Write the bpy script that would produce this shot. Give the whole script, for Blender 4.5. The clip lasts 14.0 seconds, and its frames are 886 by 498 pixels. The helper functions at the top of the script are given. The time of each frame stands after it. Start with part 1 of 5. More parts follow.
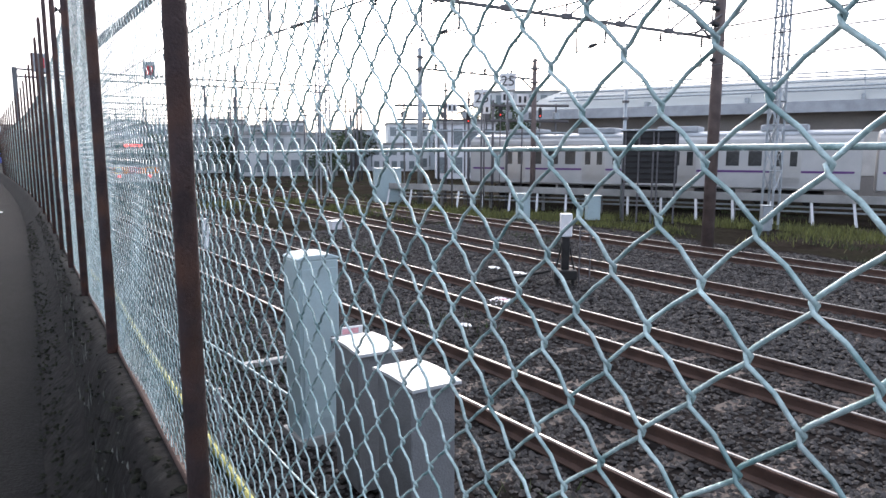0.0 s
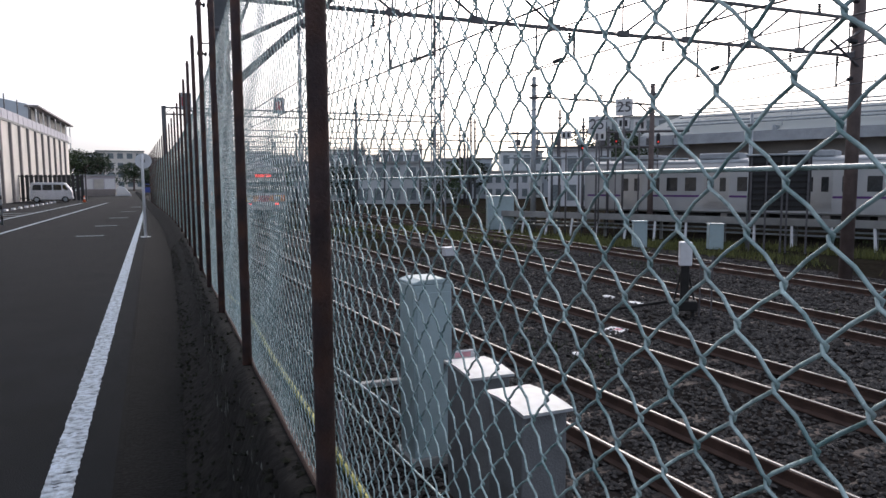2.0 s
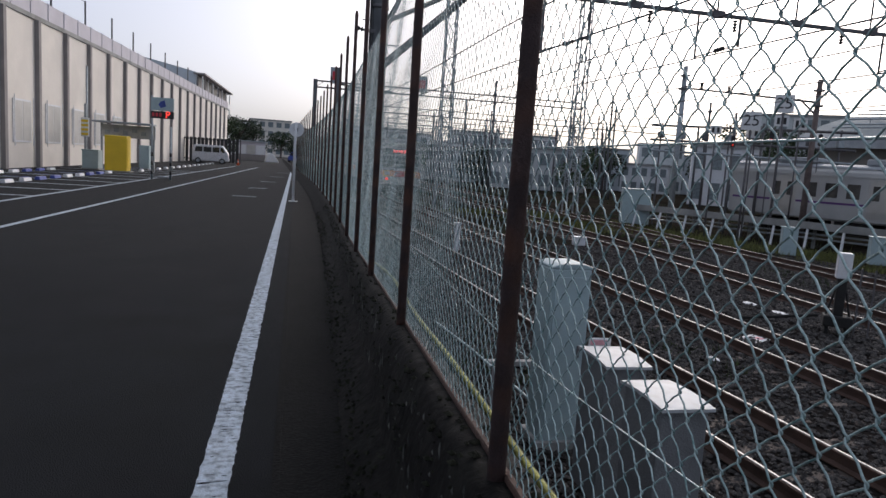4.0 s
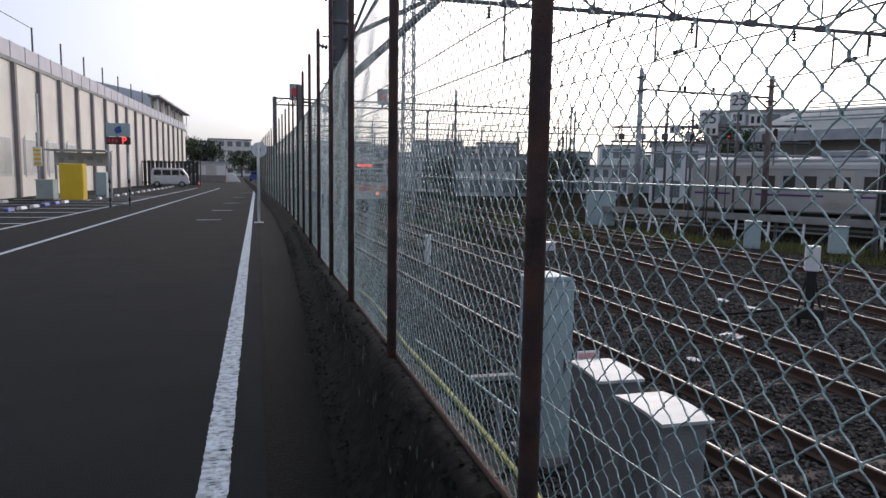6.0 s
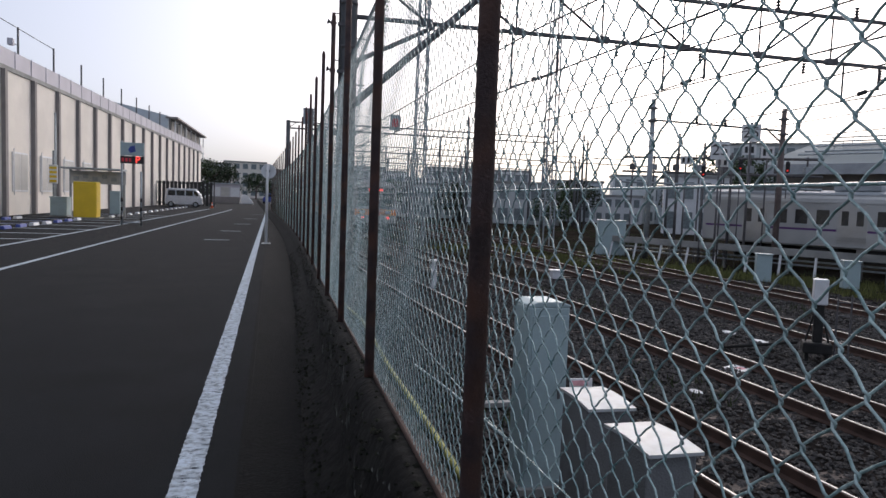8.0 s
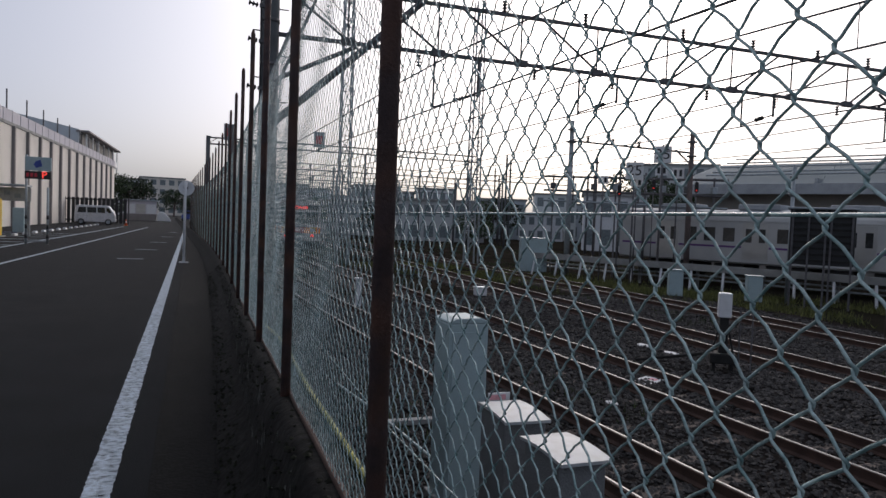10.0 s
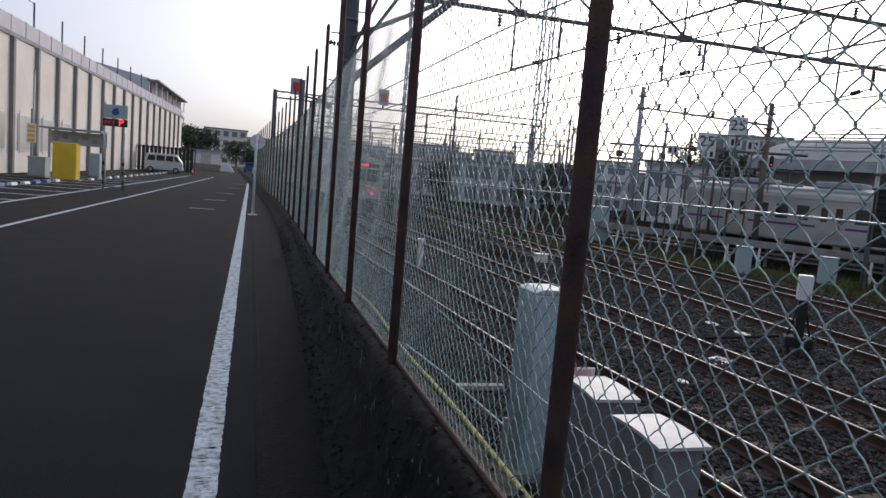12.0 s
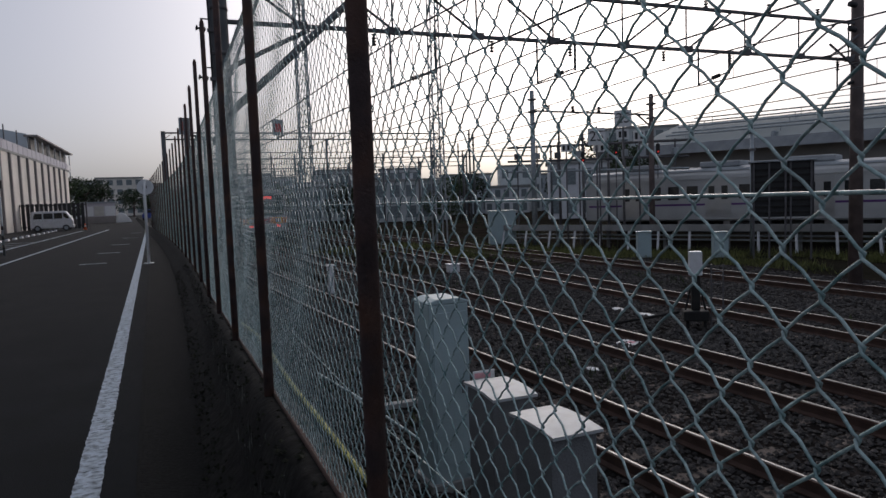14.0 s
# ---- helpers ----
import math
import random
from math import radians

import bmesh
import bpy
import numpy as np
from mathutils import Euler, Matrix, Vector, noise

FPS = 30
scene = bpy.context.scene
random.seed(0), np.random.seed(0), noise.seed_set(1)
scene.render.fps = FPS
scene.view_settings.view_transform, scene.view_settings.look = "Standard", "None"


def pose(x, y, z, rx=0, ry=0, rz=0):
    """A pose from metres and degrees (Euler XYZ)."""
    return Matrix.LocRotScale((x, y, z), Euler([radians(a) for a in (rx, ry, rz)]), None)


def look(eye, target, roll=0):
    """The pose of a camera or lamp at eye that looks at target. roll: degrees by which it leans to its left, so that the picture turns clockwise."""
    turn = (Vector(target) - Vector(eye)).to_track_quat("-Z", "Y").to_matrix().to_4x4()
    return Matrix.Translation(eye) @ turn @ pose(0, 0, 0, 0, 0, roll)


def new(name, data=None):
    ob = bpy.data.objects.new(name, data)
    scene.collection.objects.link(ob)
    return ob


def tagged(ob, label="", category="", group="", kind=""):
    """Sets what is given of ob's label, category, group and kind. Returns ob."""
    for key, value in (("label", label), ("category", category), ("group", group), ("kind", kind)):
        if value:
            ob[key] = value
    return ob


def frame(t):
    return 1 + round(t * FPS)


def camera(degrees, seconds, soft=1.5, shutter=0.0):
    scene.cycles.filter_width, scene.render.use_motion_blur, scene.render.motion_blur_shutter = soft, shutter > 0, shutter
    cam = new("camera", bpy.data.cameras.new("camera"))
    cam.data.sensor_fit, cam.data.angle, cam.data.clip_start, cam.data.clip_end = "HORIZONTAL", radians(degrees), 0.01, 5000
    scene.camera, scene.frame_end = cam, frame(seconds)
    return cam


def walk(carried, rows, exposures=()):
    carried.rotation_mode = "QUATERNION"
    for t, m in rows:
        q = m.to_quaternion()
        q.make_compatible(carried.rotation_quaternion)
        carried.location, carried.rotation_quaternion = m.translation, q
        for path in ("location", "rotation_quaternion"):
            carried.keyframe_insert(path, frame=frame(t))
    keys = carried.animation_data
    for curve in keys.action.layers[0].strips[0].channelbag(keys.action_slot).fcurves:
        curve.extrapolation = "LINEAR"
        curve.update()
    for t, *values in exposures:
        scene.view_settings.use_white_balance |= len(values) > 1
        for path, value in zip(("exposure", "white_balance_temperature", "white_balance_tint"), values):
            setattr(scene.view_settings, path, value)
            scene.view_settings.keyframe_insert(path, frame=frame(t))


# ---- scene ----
cam = camera(66.9, 14.0)
EXPOSURES = [(0.0, 1.11, 6000, 12), (0.5, 0.91, 6000, 12), (1.0, 0.51, 6000, 12), (1.5, 0.16, 6000, 12), (2.0, 0.01, 6000, 12), (2.5, -0.19, 6000, 12), (3.0, -0.44, 6000, 12), (5.5, -0.29, 6000, 12), (6.0, -0.19, 6000, 12), (6.5, -0.19, 6000, 12), (7.0, -0.14, 6000, 12), (9.5, -0.74, 6000, 12), (10.0, -0.82, 6000, 12), (10.5, -0.69, 6000, 12), (11.0, -0.29, 6000, 12), (11.5, -0.37, 6000, 12), (12.0, -0.37, 6000, 12), (12.5, -0.04, 6000, 12), (13.0, -0.09, 6000, 12), (13.5, -1.09, 6000, 12), (14.0, -1.14, 6000, 12)]
PATH = [
    (0, (-0.283, 0.848, 1.454), (0.751, 2.538, 1.175), 0.1),
    (0.5, (-0.333, 0.696, 1.444), (0.562, 2.459, 1.138), 1.4),
    (1, (-0.345, 0.749, 1.447), (0.378, 2.594, 1.177), 0.8),
    (1.5, (-0.342, 0.735, 1.445), (0.39, 2.588, 1.275), 1.7),
    (2, (-0.331, 0.772, 1.45), (0.41, 2.619, 1.253), -0.3),
    (2.5, (-0.332, 0.811, 1.454), (0.103, 2.759, 1.328), 0.7),
    (3, (-0.368, 0.741, 1.451), (-0.101, 2.71, 1.226), 1.3),
    (3.2, (-0.405, 0.662, 1.398), (-0.095, 2.619, 1.124), 3.0),
    (5.3, (-0.615, 0.95, 1.422), (-0.16, 2.888, 1.227), 2.5),
    (5.5, (-0.628, 0.938, 1.424), (-0.22, 2.887, 1.232), 1.7),
    (6, (-0.592, 0.927, 1.47), (-0.11, 2.856, 1.248), 0.9),
    (6.5, (-0.536, 0.88, 1.47), (-0.108, 2.822, 1.263), 0.4),
    (7, (-0.468, 0.872, 1.468), (-0.104, 2.826, 1.25), 0.1),
    (7.2, (-0.407, 0.92, 1.431), (0.012, 2.865, 1.232), 1.2),
    (9.3, (-0.457, 0.954, 1.447), (0.01, 2.895, 1.327), 3.2),
    (9.5, (-0.429, 0.973, 1.451), (0.087, 2.9, 1.301), 3.1),
    (10, (-0.392, 0.844, 1.443), (0.265, 2.731, 1.359), 2.2),
    (10.5, (-0.343, 0.918, 1.451), (0.333, 2.79, 1.256), 1.0),
    (11, (-0.403, 0.989, 1.463), (0.205, 2.887, 1.291), 2.7),
    (11.5, (-0.537, 1.003, 1.472), (0.141, 2.879, 1.326), 2.6),
    (12, (-0.672, 1.03, 1.468), (-0.16, 2.952, 1.261), 4.8),
    (12.5, (-0.673, 0.97, 1.468), (-0.149, 2.882, 1.205), 2.5),
    (13, (-0.599, 0.924, 1.471), (0.031, 2.819, 1.368), 1.4),
    (13.5, (-0.497, 0.927, 1.473), (0.106, 2.833, 1.413), 0.3),
    (14, (-0.403, 0.932, 1.464), (0.339, 2.784, 1.315), -2.1),
]
walk(cam, [(t, look(eye, target, roll)) for t, eye, target, roll in PATH], EXPOSURES)

# ---- light ----
world = bpy.data.worlds.new("dusk_sky")
scene.world = world
world.use_nodes = True
wn = world.node_tree
sky = wn.nodes.new("ShaderNodeTexSky")
sky.sky_type = "NISHITA"
sky.sun_disc = False
sky.sun_elevation = radians(27)
sky.sun_rotation = radians(33)
sky.air_density, sky.dust_density, sky.ozone_density = 0.50, 6.0, 1.0
veil = wn.nodes.new("ShaderNodeVectorMath")
veil.operation = "ADD"
wn.links.new(sky.outputs[0], veil.inputs[0])
veil.inputs[1].default_value = (3.9, 4.0, 4.15)  # thin even cloud over the whole sky
wn.links.new(veil.outputs[0], wn.nodes["Background"].inputs[0])
wn.nodes["Background"].inputs[1].default_value = 0.12
sun = new("sun", bpy.data.lights.new("sun", "SUN"))
sun.data.energy, sun.data.angle, sun.data.color = 0.5, radians(25), (1.0, 0.9, 0.82)
sun.matrix_world = look((62, 72, 44), (0, 0, 0))


# ---- materials ----
def material(name, base, rough=0.8, metal=0.0, var=0.25, scale=6.0, fine=60.0, bump=0.15, dirt=None, dirt_amount=0.4,
             dirt_scale=1.5, spec=0.5, island=0.0):
    """A surface with variation at two scales, fine relief and optional stains."""
    m = bpy.data.materials.new(name)
    m.use_nodes = True
    nt = m.node_tree
    b = nt.nodes["Principled BSDF"]
    b.inputs["Roughness"].default_value = rough
    b.inputs["Metallic"].default_value = metal
    b.inputs["Specular IOR Level"].default_value = spec
    co = nt.nodes.new("ShaderNodeTexCoord")

    def noise_node(s, detail=4.0):
        n = nt.nodes.new("ShaderNodeTexNoise")
        n.inputs["Scale"].default_value, n.inputs["Detail"].default_value = s, detail
        nt.links.new(co.outputs["Object"], n.inputs["Vector"])
        return n.outputs["Fac"]

    def ramp(fac, lo, hi, a, c):
        r = nt.nodes.new("ShaderNodeMapRange")
        r.inputs[1].default_value, r.inputs[2].default_value = lo, hi
        r.inputs[3].default_value, r.inputs[4].default_value = a, c
        nt.links.new(fac, r.inputs[0])
        return r.outputs[0]

    def mul(a, c):
        n = nt.nodes.new("ShaderNodeMath")
        n.operation = "MULTIPLY"
        nt.links.new(a, n.inputs[0])
        nt.links.new(c, n.inputs[1])
        return n.outputs[0]

    big, small = noise_node(scale), noise_node(fine, 6.0)
    fac = mul(ramp(big, 0.3, 0.7, 1 - var, 1 + var), ramp(small, 0.3, 0.7, 1 - var * 0.7, 1 + var * 0.7))
    if island:
        info = nt.nodes.new("ShaderNodeObjectInfo")
        geo = nt.nodes.new("ShaderNodeNewGeometry")
        fac = mul(fac, ramp(info.outputs["Random"], 0, 1, 1 - island, 1 + island))
        fac = mul(fac, ramp(geo.outputs["Random Per Island"], 0, 1, 1 - island, 1 + island))
    mix = nt.nodes.new("ShaderNodeVectorMath")
    mix.operation = "SCALE"
    mix.inputs[0].default_value = base[:3]
    nt.links.new(fac, mix.inputs["Scale"])
    out = mix.outputs[0]
    if dirt:
        d = nt.nodes.new("ShaderNodeMix")
        d.data_type = "RGBA"
        st = noise_node(dirt_scale, 8.0)
        nt.links.new(ramp(st, 0.45, 0.68, 0.0, dirt_amount), d.inputs["Factor"])
        nt.links.new(out, d.inputs["A"])
        d.inputs["B"].default_value = (*dirt, 1)
        out = d.outputs["Result"]
    nt.links.new(out, b.inputs["Base Color"])
    nt.links.new(ramp(small, 0.3, 0.7, max(rough - 0.12, 0.02), min(rough + 0.1, 1.0)), b.inputs["Roughness"])
    if bump:
        bp = nt.nodes.new("ShaderNodeBump")
        bp.inputs["Strength"].default_value = bump
        bp.inputs["Distance"].default_value = 0.02
        nt.links.new(small, bp.inputs["Height"])
        nt.links.new(bp.outputs[0], b.inputs["Normal"])
    return m


def glowing(name, color, strength):
    m = bpy.data.materials.new(name)
    m.use_nodes = True
    b = m.node_tree.nodes["Principled BSDF"]
    b.inputs["Base Color"].default_value = (*color, 1)
    b.inputs["Emission Color"].default_value = (*color, 1)
    b.inputs["Emission Strength"].default_value = strength
    return m


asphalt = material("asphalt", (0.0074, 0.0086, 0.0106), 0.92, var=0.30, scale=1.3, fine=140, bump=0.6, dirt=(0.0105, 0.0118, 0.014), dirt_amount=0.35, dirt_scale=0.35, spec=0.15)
# gutter base colour darkened to carry the shade along the wall foot
shaded_gutter_concrete = material("shaded_gutter_concrete", (0.0045, 0.0044, 0.0043), 0.9, var=0.3, scale=1.5, fine=70, bump=0.5, dirt=(0.004, 0.004, 0.0035), dirt_amount=0.8, dirt_scale=2, spec=0.15)
# mossy concrete; base taken near black for the shade the wall stands in
shaded_moss_wall = material("shaded_mossy_concrete", (0.0052, 0.0046, 0.0043), 0.85, var=0.6, scale=2.2, fine=22, bump=0.4, dirt=(0.022, 0.022, 0.018), dirt_amount=0.45, dirt_scale=7.0, spec=0.12)
road_paint = material("worn_road_paint", (0.46, 0.53, 0.60), 0.7, var=0.2, scale=9, fine=120, bump=0.5, dirt=(0.10, 0.11, 0.12), dirt_amount=0.85, dirt_scale=22)
rust_steel = material("rusted_brown_steel", (0.070, 0.046, 0.045), 0.75, 0.2, var=0.35, scale=9, fine=120, bump=0.3, dirt=(0.15, 0.065, 0.035), dirt_amount=0.6, dirt_scale=7)
wire_green = material("weathered_green_wire", (0.36, 0.46, 0.45), 0.2, 0.1, var=0.35, scale=12, fine=200, bump=0.1, dirt=(0.07, 0.17, 0.17), dirt_amount=0.8, dirt_scale=32, spec=0.9)
ballast_mat = material("ballast", (0.024, 0.021, 0.020), 1.0, var=0.5, scale=3, fine=25, bump=0.6, dirt=(0.014, 0.013, 0.012), dirt_amount=0.6, dirt_scale=0.8, spec=0.0)
yard_soil = material("yard_soil", (0.026, 0.022, 0.018), 1.0, var=0.5, scale=0.5, fine=6, bump=0.25, dirt=(0.014, 0.015, 0.009), dirt_amount=0.7, dirt_scale=0.25, spec=0.0)
stone_mat = material("ballast_stone", (0.054, 0.050, 0.048), 0.9, var=0.25, scale=10, fine=60, bump=0.4, island=0.5, spec=0.2)
rail_rust = material("rail_rust", (0.075, 0.043, 0.032), 0.85, 0.1, var=0.3, scale=4, fine=60, bump=0.3)
rail_top = material("polished_rail", (0.25, 0.245, 0.24), 0.48, 1.0, var=0.08, scale=6, fine=150, bump=0.03)
sleeper_mat = material("sleeper", (0.075, 0.058, 0.048), 0.9, var=0.35, scale=5, fine=60, bump=0.6, island=0.25)
box_grey = material("blue_grey_enamel", (0.36, 0.46, 0.48), 0.5, var=0.1, scale=3, fine=80, bump=0.06, dirt=(0.24, 0.28, 0.28), dirt_amount=0.5, dirt_scale=3)
box_dark = material("dark_grey_concrete", (0.19, 0.195, 0.20), 0.85, var=0.18, scale=4, fine=70, bump=0.4, dirt=(0.07, 0.07, 0.07), dirt_amount=0.5, dirt_scale=4)
lid_white = material("white_lid", (0.46, 0.48, 0.49), 0.5, var=0.06, scale=5, fine=70, bump=0.05, dirt=(0.34, 0.34, 0.32), dirt_amount=0.5, dirt_scale=7)
white_paint = material("white_paint", (0.72, 0.73, 0.75), 0.5, var=0.08, scale=4, fine=80, bump=0.05, dirt=(0.4, 0.4, 0.38), dirt_amount=0.4, dirt_scale=4)
galv = material("galvanised_steel", (0.33, 0.36, 0.38), 0.5, 0.6, var=0.15, scale=6, fine=90, bump=0.1)
dark_steel = material("dark_painted_steel", (0.11, 0.105, 0.11), 0.6, 0.2, var=0.25, scale=6, fine=90, bump=0.15)
brown_mast = material("brown_painted_steel", (0.15, 0.115, 0.105), 0.7, 0.2, var=0.25, scale=4, fine=70, bump=0.2, dirt=(0.05, 0.04, 0.04), dirt_amount=0.5)
concrete = material("pale_concrete", (0.30, 0.30, 0.29), 0.85, var=0.15, scale=1.5, fine=50, bump=0.35, dirt=(0.16, 0.16, 0.15), dirt_amount=0.5, dirt_scale=1.2)
pole_concrete = material("pole_concrete", (0.10, 0.105, 0.11), 0.85, var=0.15, scale=3, fine=60, bump=0.3)
wall_beige = material("beige_wall_panel", (0.76, 0.71, 0.64), 0.8, var=0.06, scale=0.6, fine=25, bump=0.1, dirt=(0.62, 0.58, 0.52), dirt_amount=0.5, dirt_scale=0.5)
pilaster_mat = material("grey_brown_pilaster", (0.25, 0.23, 0.225), 0.8, var=0.1, scale=2, fine=40, bump=0.1)
parapet_mat = material("pale_lilac_panel", (0.52, 0.50, 0.55), 0.7, var=0.06, scale=1, fine=30, bump=0.05)
blue_wall = material("blue_grey_cladding", (0.50, 0.54, 0.58), 0.7, var=0.08, scale=0.7, fine=25, bump=0.1)
blind_mat = material("grey_window", (0.48, 0.47, 0.44), 0.4, var=0.1, scale=1.5, fine=30, bump=0.03)
yellow_paint = material("yellow_paint", (0.72, 0.50, 0.02), 0.45, var=0.07, scale=2, fine=60, bump=0.03)
yellow_rope = material("yellow_rope", (0.31, 0.30, 0.06), 0.7, var=0.3, scale=9, fine=120, bump=0.5)
guard_mat = material("olive_plastic", (0.085, 0.09, 0.055), 0.6, var=0.4, scale=5, fine=60, bump=0.2, dirt=(0.19, 0.18, 0.05), dirt_amount=0.7, dirt_scale=6)
black_plastic = material("black_plastic", (0.02, 0.02, 0.022), 0.55, var=0.2, scale=5, fine=60, bump=0.05)
blue_paint = material("blue_paint", (0.05, 0.08, 0.32), 0.6, var=0.2, scale=4, fine=60, bump=0.1)
train_steel = material("brushed_stainless", (0.46, 0.46, 0.45), 0.42, 0.75, var=0.08, scale=1.5, fine=40, bump=0.04, dirt=(0.30, 0.29, 0.27), dirt_amount=0.4, dirt_scale=1.2)
train_light = material("pale_grey_car_body", (0.44, 0.44, 0.43), 0.5, 0.0, var=0.07, scale=1.0, fine=30, bump=0.03, dirt=(0.34, 0.34, 0.35), dirt_amount=0.4, dirt_scale=0.9)
train_roof = material("train_roof", (0.34, 0.36, 0.38), 0.7, 0.1, var=0.15, scale=1.5, fine=30, bump=0.1)
train_red = material("red_band", (0.48, 0.03, 0.045), 0.45, var=0.06, scale=2, fine=40, bump=0.02)
train_orange = material("orange_band", (0.85, 0.26, 0.02), 0.45, var=0.05, scale=2, fine=40, bump=0.02)
train_yellow = material("yellow_band", (0.85, 0.55, 0.03), 0.45, var=0.05, scale=2, fine=40, bump=0.02)
train_purple = material("purple_band", (0.10, 0.03, 0.16), 0.45, var=0.05, scale=2, fine=40, bump=0.02)
under_black = material("underframe", (0.018, 0.017, 0.016), 0.9, var=0.4, scale=4, fine=40, bump=0.3)
glass_dark = material("dark_glass", (0.012, 0.014, 0.016), 0.08, var=0.1, scale=2, fine=20, bump=0.0, spec=0.6)
seat_glass = material("tinted_window", (0.028, 0.030, 0.032), 0.12, var=0.4, scale=1.2, fine=12, bump=0.0, spec=0.6)
foliage = material("foliage", (0.035, 0.055, 0.022), 0.8, var=0.4, scale=3, fine=20, bump=0.2, island=0.45)
grass_mat = material("dry_grass", (0.10, 0.105, 0.03), 0.9, var=0.35, scale=2, fine=20, bump=0.1, island=0.5)
shed_roof = material("shed_roof", (0.23, 0.26, 0.265), 0.9, 0.0, var=0.08, scale=0.3, fine=8, bump=0.05, dirt=(0.19, 0.21, 0.22), dirt_amount=0.5, dirt_scale=0.2)
shed_wall = material("shed_wall", (0.21, 0.195, 0.18), 0.85, var=0.12, scale=0.4, fine=10, bump=0.1)
far_wall = material("far_building", (0.46, 0.48, 0.48), 0.85, var=0.12, scale=0.3, fine=5, bump=0.0, island=0.25)
far_glass = material("far_window", (0.17, 0.20, 0.21), 0.3, var=0.2, scale=0.5, fine=6, bump=0.0)
weed_mat = material("weeds", (0.045, 0.060, 0.020), 0.9, var=0.4, scale=2, fine=20, bump=0.1, island=0.5)
moss_clump = material("moss_clump", (0.012, 0.013, 0.008), 0.95, var=0.4, scale=8, fine=60, bump=0.3, island=0.6, spec=0.15)
lichen_mat = material("lichen", (0.10, 0.10, 0.09), 0.95, var=0.4, scale=20, fine=120, bump=0.3, island=0.6, spec=0.1)
paper_mat = material("white_board", (0.72, 0.72, 0.72), 0.7, var=0.06, scale=8, fine=60, bump=0.1)
pink_print = material("pink_print", (0.72, 0.36, 0.39), 0.7, var=0.2, scale=20, fine=90, bump=0.05)
blue_print = material("dark_print", (0.06, 0.07, 0.12), 0.7, var=0.2, scale=20, fine=90, bump=0.05)
van_silver = material("silver_car_paint", (0.58, 0.59, 0.62), 0.3, 0.4, var=0.04, scale=2, fine=40, bump=0.0)
tyre_mat = material("tyre", (0.018, 0.018, 0.018), 0.9, var=0.2, scale=10, fine=60, bump=0.2)
orange_plastic = material("orange_plastic", (0.7, 0.14, 0.04), 0.5, var=0.08, scale=5, fine=60, bump=0.02)
led_red = glowing("red_lamp", (1.0, 0.06, 0.04), 2.2)
signal_red = glowing("signal_red", (1.0, 0.05, 0.03), 0.9)
red_sign = material("red_sign", (0.55, 0.03, 0.05), 0.5, var=0.1, scale=6, fine=50, bump=0.02)


# ---- mesh helpers ----
def add_box(bm, x0, x1, y0, y1, z0, z1, m=None):
    vs = [bm.verts.new((x, y, z)) for x in (x0, x1) for y in (y0, y1) for z in (z0, z1)]
    if m is not None:
        for v in vs:
            v.co = m @ v.co
    for f in ((0, 1, 3, 2), (4, 6, 7, 5), (0, 4, 5, 1), (2, 3, 7, 6), (0, 2, 6, 4), (1, 5, 7, 3)):
        bm.faces.new([vs[i] for i in f])
    return vs


def add_tube(bm, pts, r, sides=8, cap=True):
    """A round bar along points; r is one radius or one a point."""
    rings = []
    n = len(pts)
    pts = [Vector(p) for p in pts]
    for i, p in enumerate(pts):
        d = (pts[min(i + 1, n - 1)] - pts[max(i - 1, 0)]).normalized()
        up = Vector((0, 0, 1)) if abs(d.z) < 0.9 else Vector((1, 0, 0))
        a = d.cross(up).normalized()
        b = d.cross(a)
        rr = r[i] if isinstance(r, (list, tuple)) else r
        rings.append([bm.verts.new(p + (a * math.cos(2 * math.pi * k / sides) + b * math.sin(2 * math.pi * k / sides)) * rr) for k in range(sides)])
    for i in range(n - 1):
        for k in range(sides):
            bm.faces.new((rings[i][k], rings[i][(k + 1) % sides], rings[i + 1][(k + 1) % sides], rings[i + 1][k]))
    if cap:
        bm.faces.new(rings[0][::-1])
        bm.faces.new(rings[-1])


def add_prism(bm, outline, axis, a, b):
    """An outline of (u, v) pairs drawn out along an axis from a to b."""
    def place(u, v, w):
        return {"x": (w, u, v), "y": (u, w, v), "z": (u, v, w)}[axis]
    one = [bm.verts.new(place(u, v, a)) for u, v in outline]
    two = [bm.verts.new(place(u, v, b)) for u, v in outline]
    n = len(outline)
    bm.faces.new(one)
    bm.faces.new(two[::-1])
    for i in range(n):
        bm.faces.new((one[i], two[i], two[(i + 1) % n], one[(i + 1) % n]))


def bevelled(bm, width, seg=2):
    bmesh.ops.recalc_face_normals(bm, faces=bm.faces)
    sharp = [e for e in bm.edges if len(e.link_faces) == 2 and e.calc_face_angle(0) > 0.6]
    bmesh.ops.bevel(bm, geom=sharp, offset=width, segments=seg, affect="EDGES", profile=0.5)
    return bm


def mesh_of(name, bm, mat, smooth=False):
    bmesh.ops.recalc_face_normals(bm, faces=bm.faces)
    me = bpy.data.meshes.new(name)
    bm.to_mesh(me)
    bm.free()
    me.materials.append(mat)
    if smooth:
        for p in me.polygons:
            p.use_smooth = True
    return me


def part(name, bm, mat, parent=None, label="", smooth=False):
    ob = new(name, mesh_of(name, bm, mat, smooth))
    if parent is not None:
        ob.parent = parent
    if label:
        tagged(ob, label)
    return ob


def boxpart(name, x0, x1, y0, y1, z0, z1, mat, parent=None, bev=0.0, label=""):
    bm = bmesh.new()
    add_box(bm, x0, x1, y0, y1, z0, z1)
    if bev:
        bevelled(bm, bev)
    return part(name, bm, mat, parent, label)


